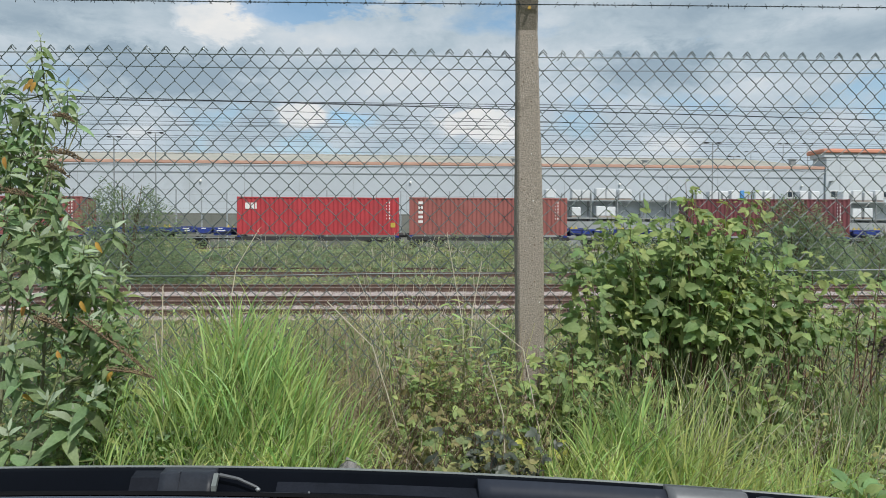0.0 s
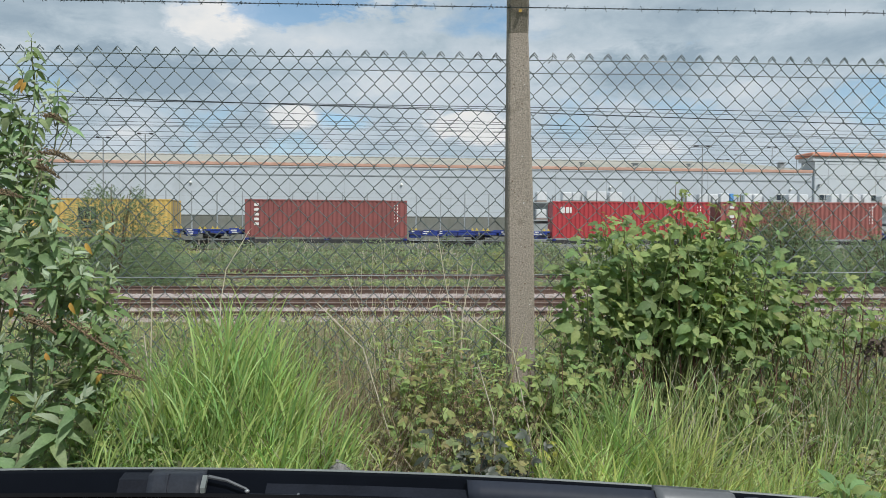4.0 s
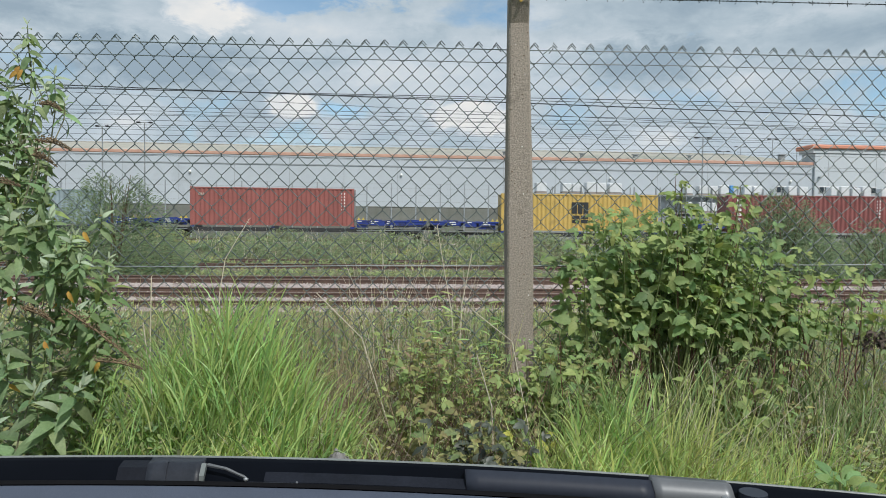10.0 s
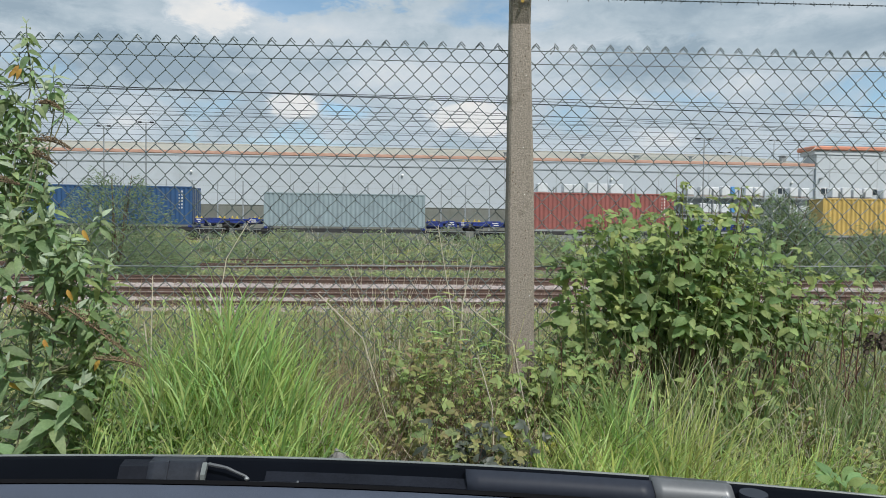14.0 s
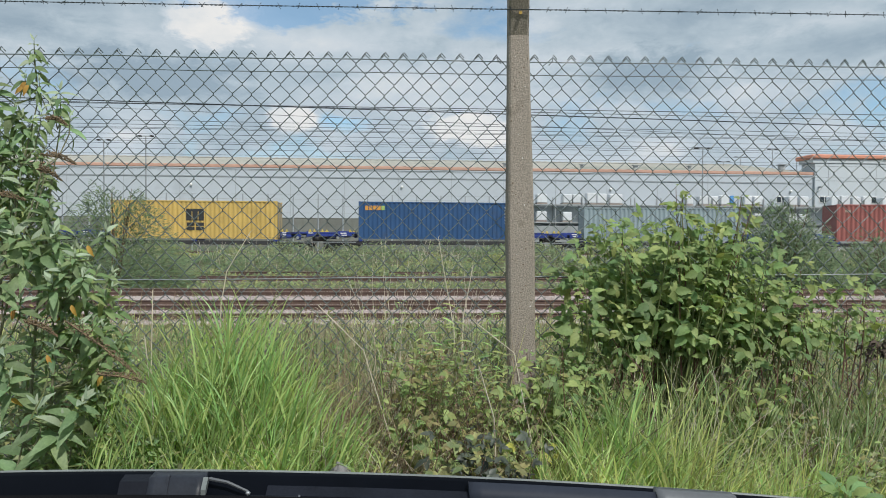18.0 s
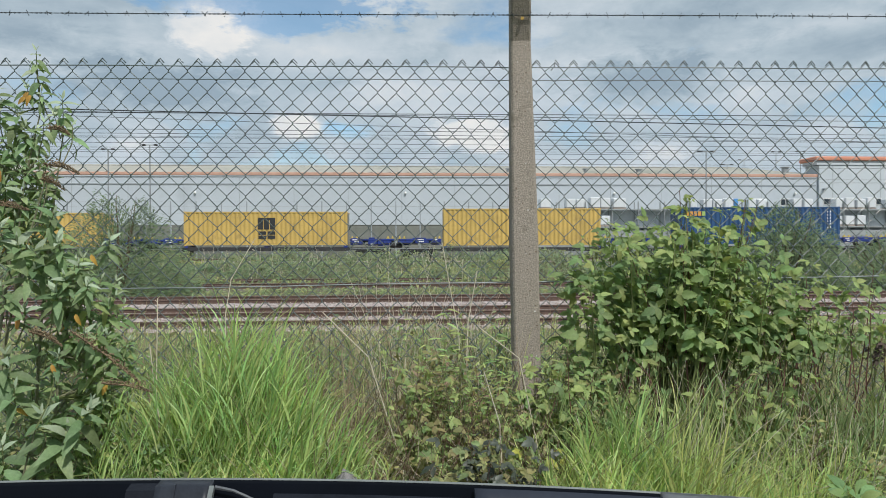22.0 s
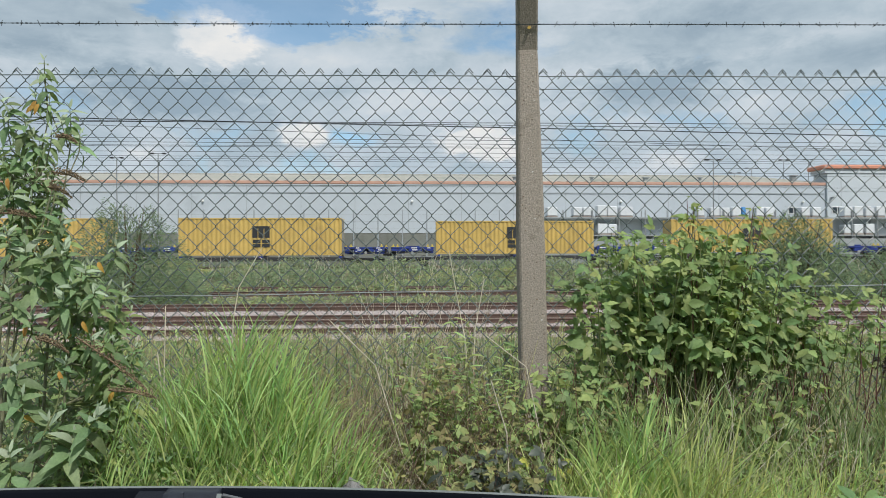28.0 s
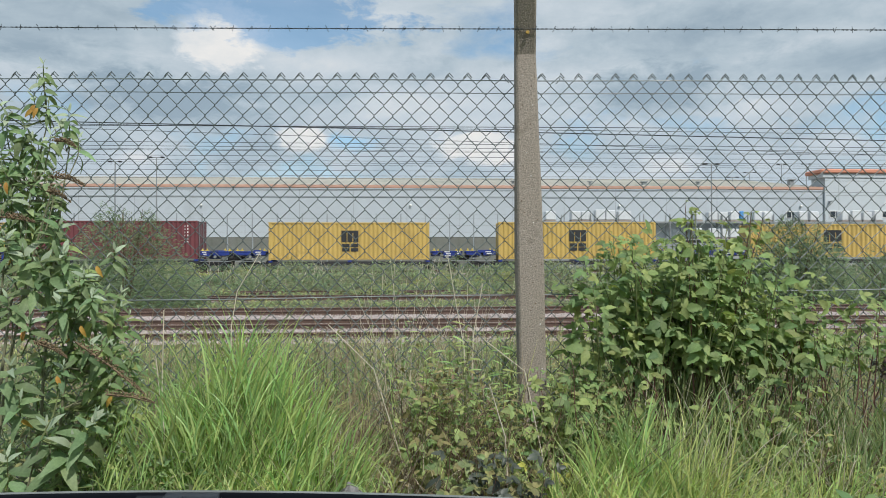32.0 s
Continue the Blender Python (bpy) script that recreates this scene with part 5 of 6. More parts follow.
def build_twigs(label, n, x0, x1, y0, y1, h, mat, seed, rad=0.0014, lean=0.5):
    r = random.Random(seed)
    s = Shape()
    for i in range(n):
        x, y = r.uniform(x0, x1), r.uniform(y0, y1)
        foot = Vector((x, y, ground_z(x, y)))
        pts = cane(foot, (r.gauss(0, lean), r.gauss(0, lean * 0.6), 1), h * r.uniform(0.5, 1.0), r.uniform(-0.2, 0.7), r, 6)
        s.tube(pts, [rad * (1.2 - 0.13 * k) for k in range(len(pts))], 4)
        for k in (2, 3, 4):
            if r.random() < 0.6:
                e = Vector((r.gauss(0, 1), r.gauss(0, .6), r.uniform(0, 1))).normalized() * r.uniform(0.04, 0.12)
                s.tube([pts[k], pts[k] + e * 0.5 + Vector((0, 0, 0.01)), pts[k] + e], [rad * 0.7, rad * 0.55, rad * 0.3], 3)
    thing("dead_twigs", label, "twigs", kind="stuff", data=s.mesh("dead_twigs", mat))


def build_bramble(name, label, seed, centre, radii, n_leaf, keep, length=0.046, light=0.42, mats=None, canes=16, floor=0.25):
    r = random.Random(seed)
    t = thing(name, label, "bush")
    shapes = [trefoil(length), trefoil(length * 0.72), trefoil(length * 1.25)]
    spots = []
    c = Vector(centre)
    for i in range(n_leaf):
        while True:
            d = Vector((r.gauss(0, 1), r.gauss(0, 1), r.gauss(0, 1))).normalized()
            q = r.random() ** 0.45
            bump = 1 + 0.30 * noise.noise((d.x * 2.3 + seed, d.y * 2.3, d.z * 2.3))
            p = c + Vector((d.x * radii[0], d.y * radii[1], d.z * radii[2])) * q * bump
            if p.z > floor:
                break
        out = Vector((d.x * 0.7 + r.gauss(0, .5), d.y * 0.5 - 0.35 + r.gauss(0, .4), r.uniform(-0.5, 0.35)))
        m = Matrix.Translation(p) @ frame_of(out, Vector((0.1, -0.6, 0.95)) + Vector((r.gauss(0, .6), r.gauss(0, .45), r.gauss(0, .45))))
        spots.append((m, r.choice([0, 0, 1, 2]), 1 if (r.random() < light * (0.4 + q)) else (2 if len(mats or ()) > 2 and r.random() < 0.45 else 0), r.uniform(0.75, 1.2)))
    leafy(t, spots, shapes, mats or [BRAMBLE, BRAMBLE_LIGHT], keep)
    for i in range(canes):
        a = r.uniform(0, 6.283)
        foot = Vector((c.x + 0.35 * radii[0] * math.cos(a), c.y + 0.35 * radii[1] * math.sin(a), 0.2))
        to = c + Vector((r.gauss(0, .5) * radii[0], r.gauss(0, .4) * radii[1], r.uniform(-0.1, 0.6) * radii[2]))
        ln = (to - foot).length * 1.1
        pts = cane(foot, (to - foot).normalized() + Vector((0, 0, 0.3)), ln, 0.5, r)
        part("cane", Shape().tube(pts, [0.0045 - 0.0003 * k for k in range(len(pts))], 5), STEM, t)
    return t


def build_arching_bramble(name, label, seed, feet, reach, canes, length, mats, keep, young=0.3, step=0.04, sag=0.10, purple=0.4, front=-0.12, thick=1.0, inner=0, bare=0.0):
    """Bramble of arching canes with three-part leaves along them. feet: x0, x1, y0, y1, z; reach(r): where a cane ends."""
    r = random.Random(seed)
    t = thing(name, label, "bush")
    shapes = [trefoil(length, 0.22), trefoil(length * 0.75, 0.35), trefoil(length * 1.2, 0.30), trefoil(length * 0.5, 0.1)]
    spots = []
    for i in range(canes):
        tip = Vector(reach(r))
        foot = Vector((r.uniform(feet[0], feet[1]), r.uniform(feet[2], feet[3]), feet[4]))
        foot.x += 0.35 * (tip.x - foot.x)
        high = foot.lerp(tip, 0.62) + Vector((r.gauss(0, .03), r.gauss(0, .03), sag + 0.10 * r.random()))
        pts = [foot.lerp(high, u).lerp(high.lerp(tip, u), u) + Vector((r.gauss(0, .003), r.gauss(0, .003), 0)) for u in [k / 9 for k in range(10)]]
        part("cane", Shape().tube(pts, [(0.0036 - 0.0003 * k) * thick for k in range(10)], 5), CANE_RED if r.random() < purple else GREEN_STEM, t)
        run = sum((b - a).length for a, b in zip(pts, pts[1:]))
        n = max(3, int(run * 0.72 / step))
        for k in range(n):
            u = 0.28 + 0.72 * (k + r.uniform(-.2, .2)) / (n - 1)
            u = max(0.2, min(0.999, u)) * 9
            j = min(8, int(u))
            p = pts[j].lerp(pts[j + 1], u - j)
            if p.z < bare + 0.08 * r.random():
                continue
            a = (k % 2) * math.pi + r.gauss(0, .75)
            end = k / (n - 1)
            out = Vector((math.cos(a) + r.gauss(0, .2), 0.55 * math.sin(a) + front * 2 + r.gauss(0, .3), r.uniform(-0.45, 0.30) + 0.5 * end ** 4)).normalized()
            size = (1.0 - 0.45 * end ** 3) * r.uniform(0.62, 1.24)
            m = Matrix.Translation(p + out * length * 0.55 * size) @ frame_of(out, Vector((0.22 + r.gauss(0, .42), -0.62 + r.gauss(0, .42), 0.85 + r.gauss(0, .35))))
            bright = r.random() < young * (0.45 + 1.1 * end)
            spots.append((m, 3 if end > 0.97 else r.choice([0, 0, 1, 2]), 1 if bright else 2 if len(mats) > 2 and r.random() < 0.4 else 0, size))
    for i in range(inner):     # older leaves deeper in the bush
        p = Vector(reach(r))
        p += Vector((r.gauss(0, .02), 0.06 + 0.10 * r.random(), -0.22 * r.random() ** 1.5))
        m = Matrix.Translation(p) @ frame_of((r.gauss(0, 1), r.gauss(-.3, .6), r.gauss(-.1, .5)), (0.2 + r.gauss(0, .4), -0.7 + r.gauss(0, .4), 0.8))
        spots.append((m, r.choice([0, 1]), 0 if r.random() < 0.6 else len(mats) - 1, r.uniform(0.7, 1.1)))
    leafy(t, spots, shapes, mats, keep)
    return t


def build_shrub(x, y, h, w, n, seed, label):
    """A small tree beyond the tracks: stems, limbs and many small leaves."""
    r = random.Random(seed)
    t = thing("shrub", label, "shrub", "shrubs beside the tracks")
    z0 = ground_z(x, y)
    limbs = []
    for i in range(9):
        a = r.uniform(0, 6.283)
        tip = Vector((x + math.cos(a) * w * 0.36 * r.random(), y + math.sin(a) * w * 0.4 * r.random(), z0 + h * r.uniform(0.6, 0.98)))
        foot = Vector((x + r.gauss(0, 0.08), y + r.gauss(0, 0.08), z0 - 0.05))
        pts = [foot.lerp(tip, k / 5) + Vector((r.gauss(0, .03), r.gauss(0, .03), 0)) for k in range(6)]
        part("trunk" if i == 0 else "limb", Shape().tube(pts, [0.035 - 0.005 * k for k in range(6)], 6), STEM, t)
        limbs.append(pts)
    one = leaf_shape(0.15, 0.045, 0.2, 0.3, 2, 0.4)
    s = Shape()
    for i in range(n):
        u = r.random() ** 1.4
        lim = w * 0.5 * (1.0 - 0.62 * u ** 1.5)
        a, q = r.uniform(0, 6.283), math.sqrt(r.random())
        dx, dy = math.cos(a) * q * lim, math.sin(a) * q * lim
        if noise.noise(((x + dx) * 1.6, dy * 1.6, u * 4.0 + seed)) < -0.62 + 0.72 * u:
            continue
        p = Vector((x + dx, y + dy, z0 + 0.05 + h * u * (0.85 + 0.3 * noise.noise((dx * 1.3, dy * 1.3, seed + 3.0)))))
        put(s, one, Matrix.Translation(p) @ frame_of((dx + r.gauss(0, .5), r.gauss(0, .6) - .3, r.gauss(0.7, .5)), (r.gauss(0, .6), -0.5, 1)), r.uniform(0.6, 1.4))
    tagged(part("crown", s, SHRUB_LEAF, t), kind="stuff")


def build_weeds():
    r = random.Random(77)
    one = leaf_shape(0.20, 0.085, 0.25, 0.4, 2, 0.45)
    s, y2, dark, low = Shape(), Shape(), Shape(), Shape()
    for i in range(46000):
        y = 38.9 + 12.6 * r.random() if i % 5 else 34.6 + 1.9 * r.random()
        x = r.uniform(-0.60, 0.78) * y
        y = min(y, train_line(x)[0] - 2.6 - 0.4 * r.random())
        lump = noise.noise((x * 0.35, y * 0.25, 2.0))
        tall = 0.15 + 1.35 * max(0.0, lump + 0.28 + 0.35 * noise.noise((x * 1.1, y * 0.9, 8.0)))
        if y < 38:
            tall *= 0.35
        z = ground_z(x, y) + tall * r.random() ** 0.6
        yellow = noise.noise((x * 0.12, y * 0.2, 9)) > 0.25 and r.random() < 0.6
        put(low if y < 38 and i % 3 else y2 if yellow else dark if noise.noise((x * 0.3, y * 0.3, 17)) > 0.1 else s, one, Matrix.Translation((x, y, z)) @ frame_of((r.gauss(0, 1), r.gauss(0, .7) - .3, r.gauss(.4, .6)), (0, -0.5, 1)), r.uniform(0.6, 1.5))
    for i in range(9000):
        x = r.uniform(-34, 41)
        y = train_line(x)[0] - r.uniform(2.0, 3.6)
        lump = noise.noise((x * 0.55, y * 0.3, 12.0))
        z = ground_z(x, y) + (0.78 + 0.42 * lump) * r.random() ** 0.55
        put(s if lump > -0.1 else dark, one, Matrix.Translation((x, y, z)) @ frame_of((r.gauss(0, 1), r.gauss(0, .7) - .3, r.gauss(.4, .6)), (0, -0.5, 1)), r.uniform(0.5, 1.2))
    thing("weeds", "dense green weeds between the tracks and the train", "weeds", kind="stuff", data=s.mesh("weeds", WEED))
    thing("weeds", "patch of yellow-green weeds between the tracks", "weeds", kind="stuff", data=y2.mesh("weeds", WEED_YELLOW))
    thing("weeds", "darker green clumps of weeds near the train", "weeds", kind="stuff", data=dark.mesh("weeds", SHRUB_LEAF))
    thing("weeds", "dull half-dry weeds between the overgrown tracks", "weeds", kind="stuff", data=low.mesh("weeds", DULL_LEAF))
    v, d = Shape(), Shape()
    for i in range(12000):
        y = r.choice([r.uniform(2.9, 9), r.uniform(5, 16.9), r.uniform(9, 17.2), r.uniform(27.6, 31.6), r.uniform(28, 31.4)])
        x = r.uniform(-0.70, 0.85) * y
        lump = abs(noise.noise((x * 0.5, y * 0.5, 4)))
        z = ground_z(x, y) + (0.6 if y < 17 else 0.22) * r.random() * (0.15 + 1.3 * lump)
        put(v if r.random() < 0.6 else d, one, Matrix.Translation((x, y, z)) @ frame_of((r.gauss(0, 1), r.gauss(0, .7), r.gauss(.5, .6)), (0, -0.5, 1)), r.uniform(0.2, 0.5) * (0.6 + y / 14))
    thing("weeds", "low dull weeds beyond the fence", "weeds", kind="stuff", data=v.mesh("weeds", DULL_LEAF))
    thing("weeds", "low green weeds beyond the fence", "weeds", kind="stuff", data=d.mesh("weeds", WEED))


build_weeds()
build_shrub(-11.3, 29.6, 4.3, 6.4, 20000, 4, "feathery green shrub beside the far tracks")
build_shrub(17.3, 29.6, 4.0, 5.4, 25000, 6, "low spreading green shrub beside the far tracks")
build_shrub(22.6, 30.2, 2.7, 5.6, 12000, 9, "low dark green shrub beside the far tracks")
SWAYING = [(build_buddleia(), (-1.2, 2.05, 0.3), 0.35, 1)]


def in_bush(r):
    """A place on the round, uneven outside of the large bramble."""
    while True:
        x = r.gauss(1.01, 0.26)
        if 0.58 < x < 1.52:
            break
    top = 1.365 - 1.0 * max(0.0, 0.72 - x) - 0.45 * max(0.0, x - 1.22)
    return x, 2.36 + r.gauss(0, 0.10), 0.86 + (top - 0.86) * r.random() ** 0.70 + 0.03 * r.random()


def beside_bush(r):
    x = r.uniform(1.22, 1.80)
    return x, 2.34 + r.gauss(0, 0.06), 1.28 - 0.15 * (x - 1.25) - 0.26 * r.random() ** 1.3


def before_post(r):
    return r.uniform(0.38, 0.70), r.uniform(2.10, 2.28), r.uniform(0.64, 0.98)


def low_middle(r):
    x = r.uniform(-0.12, 0.42)
    return x, r.uniform(1.92, 2.22), r.uniform(0.66, 0.97) - 0.12 * max(0, x - 0.2)


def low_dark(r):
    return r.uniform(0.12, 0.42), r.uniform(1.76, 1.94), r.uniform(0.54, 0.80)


def hanging(r):
    return r.uniform(0.66, 1.40), r.uniform(2.05, 2.25), r.uniform(0.70, 0.95)


SWAYING.append((build_arching_bramble("bramble_bush", "large green bramble bush growing through the fence", 31, (0.70, 1.30, 2.28, 2.55, 0.34), in_bush, 122, 0.045, [BRAMBLE, BRAMBLE_LIGHT, BRAMBLE_MID], 300, 0.36, 0.040, purple=0.2, inner=480, bare=0.88), (1.0, 2.33, 0.3), 0.45, 2))
build_arching_bramble("bramble_bush", "upright young bramble shoots above the bush", 41, (0.93, 1.16, 2.30, 2.36, 0.70), lambda r: r.choice([(0.955, 2.28, 1.475), (0.985, 2.28, 1.44), (1.12, 2.3, 1.41), (1.20, 2.3, 1.445), (1.24, 2.3, 1.42)]), 12, 0.042, [BRAMBLE_MID, BRAMBLE_LIGHT], 100, 0.6, 0.045, 0.0)
build_arching_bramble("bramble_bush", "thin trailing end of green brambles on the fence", 33, (1.30, 1.75, 2.32, 2.45, 0.34), beside_bush, 34, 0.045, [BRAMBLE_MID, BRAMBLE_LIGHT, BRAMBLE], 160, 0.28, 0.05, 0.06, 0.3, bare=0.88)
build_arching_bramble("bramble_patch", "bramble leaves before the foot of the post", 40, (0.42, 0.64, 2.14, 2.28, 0.34), before_post, 30, 0.038, [BRAMBLE_MID, BRAMBLE_LIGHT, BRAMBLE], 200, 0.4, 0.042, 0.03, 0.4, -0.12, 0.7)
build_arching_bramble("bramble_patch", "half-withered brambles and weeds below the post", 35, (-0.05, 0.35, 1.95, 2.2, 0.34), low_middle, 30, 0.031, [OLIVE_LEAF, BRAMBLE_LIGHT, BRAMBLE_MID], 280, 0.42, 0.042, 0.05, 0.35, -0.2, 0.5)
# the hollow's shade is put into these leaves' dark colour
build_arching_bramble("bramble_patch", "bramble leaves coloured dark as the shade low under the post", 37, (0.1, 0.4, 1.84, 1.98, 0.34), low_dark, 56, 0.033, [DARK_BRAMBLE, OLIVE_LEAF, DULL_LEAF], 200, 0.15, 0.034, 0.03, 0.5, -0.2, 0.5)
build_arching_bramble("bramble_patch", "light green brambles hanging low on the fence", 38, (0.7, 1.3, 2.15, 2.3, 0.34), hanging, 18, 0.038, [BRAMBLE_MID, BRAMBLE_LIGHT, BRAMBLE], 200, 0.55, 0.046, 0.06)
build_bramble("bramble_patch", "few yellowing bramble leaves in the weeds", 43, (0.42, 1.98, 0.68), (0.07, 0.03, 0.06), 5, 5, 0.024, 1.0, [YELLOW_LEAF, YELLOW_LEAF], canes=3, floor=0.5)
build_bramble("bramble_patch", "few yellowing bramble leaves in the grass", 44, (1.13, 2.02, 0.70), (0.06, 0.03, 0.04), 5, 5, 0.026, 1.0, [YELLOW_LEAF, BRAMBLE_LIGHT], canes=3, floor=0.5)
build_scrub("low_weeds", "mixed low weeds and withered leaves by the fence", 6000, -0.25, 0.52, 2.00, 2.55, 0.40, 0.97, [DULL_LEAF, OLIVE_LEAF, WITHERED, OLIVE_LEAF, BRAMBLE_LIGHT, BRAMBLE_MID], 0.019, 51)
culm_grass("grass", "thin yellow-green grass among the low brambles", 60, -0.12, 0.46, 1.84, 2.2, 0.14, 0.34, GRASS_YELLOW, (0.10, 0.20), 0.005, 0.3, 1.6, 22, False)
build_scrub("low_weeds", "mixed low weeds under the bramble bush", 8000, 0.52, 2.0, 2.02, 2.5, 0.36, 0.92, [DULL_LEAF, BRAMBLE, OLIVE_LEAF, BRAMBLE_MID], 0.024, 52)
build_scrub("low_weeds", "green weeds under the buddleia", 3600, -1.25, -0.55, 1.92, 2.4, 0.40, 1.02, [BUDDLEIA, WEED, BRAMBLE, DULL_LEAF], 0.026, 53)
build_scrub("low_weeds", "tall thin weeds close behind the fence", 10000, -1.4, 2.4, 2.54, 3.1, 0.36, 1.04, [DULL_LEAF, OLIVE_LEAF, WEED, BRAMBLE, GRASS], 0.024, 57)
build_twigs("brown weed stems close behind the fence", 420, -1.4, 2.4, 2.52, 3.1, 0.78, BROWN_STALK, 65, 0.0016, 0.2)
build_twigs("green weed stems close behind the fence", 260, -1.4, 2.4, 2.52, 3.1, 0.74, GREEN_STEM, 66, 0.0016, 0.25)
build_scrub("low_weeds", "tangled low weeds just beyond the fence", 7000, -2.2, 3.2, 2.62, 4.6, 0.15, 0.80, [DULL_LEAF, OLIVE_LEAF, WEED, BRAMBLE, GRASS], 0.040, 54)
build_scrub("low_weeds", "patches of weeds on the slope beyond the fence", 9000, -4.5, 6.5, 4.6, 9.5, -0.35, 0.5, [DULL_LEAF, OLIVE_LEAF, WEED, WEED, BRAMBLE], 0.055, 55)
build_twigs("thin brown dead twigs by the fence", 240, -0.30, 0.55, 1.9, 2.45, 0.68, STEM, 61)
build_twigs("small heap of pale dead stems in the grass", 70, 0.74, 0.88, 2.0, 2.1, 0.46, PALE_STALK, 68, 0.0013, 0.9)
build_twigs("tangled straw-coloured dead stems beside the grass clump", 150, -0.27, -0.04, 1.98, 2.16, 0.52, PALE_STALK, 75, 0.0014, 0.75)
build_twigs("matted pale dead stems low by the fence", 200, -0.25, 0.5, 1.85, 2.3, 0.42, PALE_STALK, 64, 0.0012, 1.1)
build_twigs("pale dry stalks by the fence", 120, -0.4, 1.9, 2.1, 2.5, 0.72, STRAW, 62, 0.0012, 0.3)
build_scrub("low_weeds", "feathery yellow-green weeds at the end of the brambles", 3400, 1.16, 1.85, 1.82, 2.15, 0.42, 0.90, [OLIVE_LEAF, WEED, BRAMBLE_LIGHT, DULL_LEAF], 0.019, 56)
build_twigs("dark dead twigs under the bramble bush", 90, 0.5, 1.9, 2.0, 2.5, 0.58, STEM, 63)
build_twigs("pale broken stems under the bramble bush", 230, 0.66, 1.6, 1.96, 2.2, 0.62, PALE_STALK, 72, 0.0013, 0.7)
SWAYING.append((culm_grass("grass_clump", "lush clump of bright green long grass", 270, -0.64, -0.32, 1.92, 2.22, 0.46, 0.72, GRASS, (0.16, 0.32), 0.0054, 0.40, 1.35, 2), (-0.4, 2.06, 0.33), 0.3, 5))
culm_grass("grass_clump", "arching windward side of the green grass clump", 140, -0.42, -0.16, 1.86, 2.14, 0.26, 0.50, GRASS, (0.16, 0.30), 0.0062, 0.9, 2.4, 12)
culm_grass("grass_clump", "short yellow-green front of the grass clump", 200, -0.62, -0.26, 1.72, 1.96, 0.16, 0.36, GRASS_YELLOW, (0.12, 0.24), 0.006, 0.5, 1.5, 14)
culm_grass("grass_clump", "loose thin grass between the clump and the bush", 100, -0.84, -0.56, 1.88, 2.25, 0.26, 0.54, GRASS, (0.12, 0.24), 0.0055, 0.2, 1.8, 13, False)
culm_grass("grass_clump", "low yellowish grass before the bush", 80, -0.84, -0.54, 1.74, 1.92, 0.10, 0.26, GRASS_YELLOW, (0.08, 0.16), 0.005, 0.2, 1.6, 16, False)
culm_grass("grass_clump", "upright tuft of fresh green grass by the bramble", 60, 0.56, 0.74, 1.88, 2.04, 0.26, 0.46, GRASS, (0.16, 0.26), 0.007, 0.1, 1.2, 15)
culm_grass("grass_clump", "fresh green grass leaning from the post", 125, 0.42, 0.72, 1.80, 2.02, 0.18, 0.34, GRASS, (0.16, 0.26), 0.0065, 0.5, 1.5, 18)
culm_grass("grass_clump", "yellow-green grass leaning over the foot of the brambles", 85, 0.42, 0.74, 1.66, 1.86, 0.20, 0.38, GRASS_YELLOW, (0.14, 0.24), 0.0058, 0.3, 1.4, 26)
grass("grass", "yellow-green long grass beside the road", 3400, 0.38, 1.46, 1.60, 2.00, 0.24, 0.49, GRASS_YELLOW, 0.0075, 0.2, 2.2, seed=44, lumps=0.5)
grass("grass", "greener long grass in the verge", 1000, 0.46, 1.32, 1.68, 2.05, 0.22, 0.46, GRASS, 0.0066, 0.2, 2.4, seed=24, lumps=0.7)
culm_grass("grass", "leafy green grass along the verge", 170, 0.66, 1.40, 1.66, 1.98, 0.12, 0.30, GRASS, (0.12, 0.22), 0.0062, 0.4, 1.7, 19, False)
culm_grass("grass", "thin green grass under the bramble bush", 300, 0.50, 1.75, 2.02, 2.28, 0.24, 0.48, WEED_GRASS, (0.12, 0.22), 0.006, 0.2, 1.5, 25, False)
grass("grass", "green long grass below the fence", 900, -1.3, 0.0, 1.6, 2.3, 0.22, 0.42, GRASS, 0.007, 0.3, 1.4, seed=4)
culm_grass("grass", "thin green grass close behind the fence", 260, -1.4, 2.1, 2.56, 3.2, 0.30, 0.58, WEED_GRASS, (0.14, 0.26), 0.006, 0.2, 1.6, 20, False)
grass("dry_grass", "dry brown grass stalks along the fence", 1100, -0.6, 1.9, 2.2, 2.9, 0.4, 0.80, STRAW, 0.0026, 0.2, 0.7, seed=5)
grass("dry_grass", "tuft of dry brown stalks by the fence", 180, -0.30, -0.06, 2.12, 2.4, 0.45, 0.82, BROWN_STALK, 0.0030, 0.16, 0.5, True, 0.1, 8)
grass("dry_grass", "bent dead straw at the foot of the grass clump", 300, -0.26, -0.02, 1.92, 2.2, 0.25, 0.46, STRAW, 0.0030, 0.5, 1.0, True, 0.5, 28)
for x, y, h in ((0.02, 2.3, 0.74), (0.16, 2.32, 0.78), (-0.10, 2.3, 0.70), (0.30, 2.34, 0.74), (0.62, 2.2, 0.5), (1.35, 2.2, 0.55)):
    grass("grass_clump", "thin tuft of light green grass by the fence", 26, x - 0.03, x + 0.03, y - 0.03, y + 0.03, h * 0.55, h, GRASS_YELLOW, 0.0065, 0.12, 1.6, True, 0.3, int(x * 100) + 90)
grass("dry_grass", "dead straw in the green grass", 200, -0.9, 1.8, 1.7, 2.2, 0.3, 0.58, STRAW, 0.0030, 0.4, 1.2, seed=9)
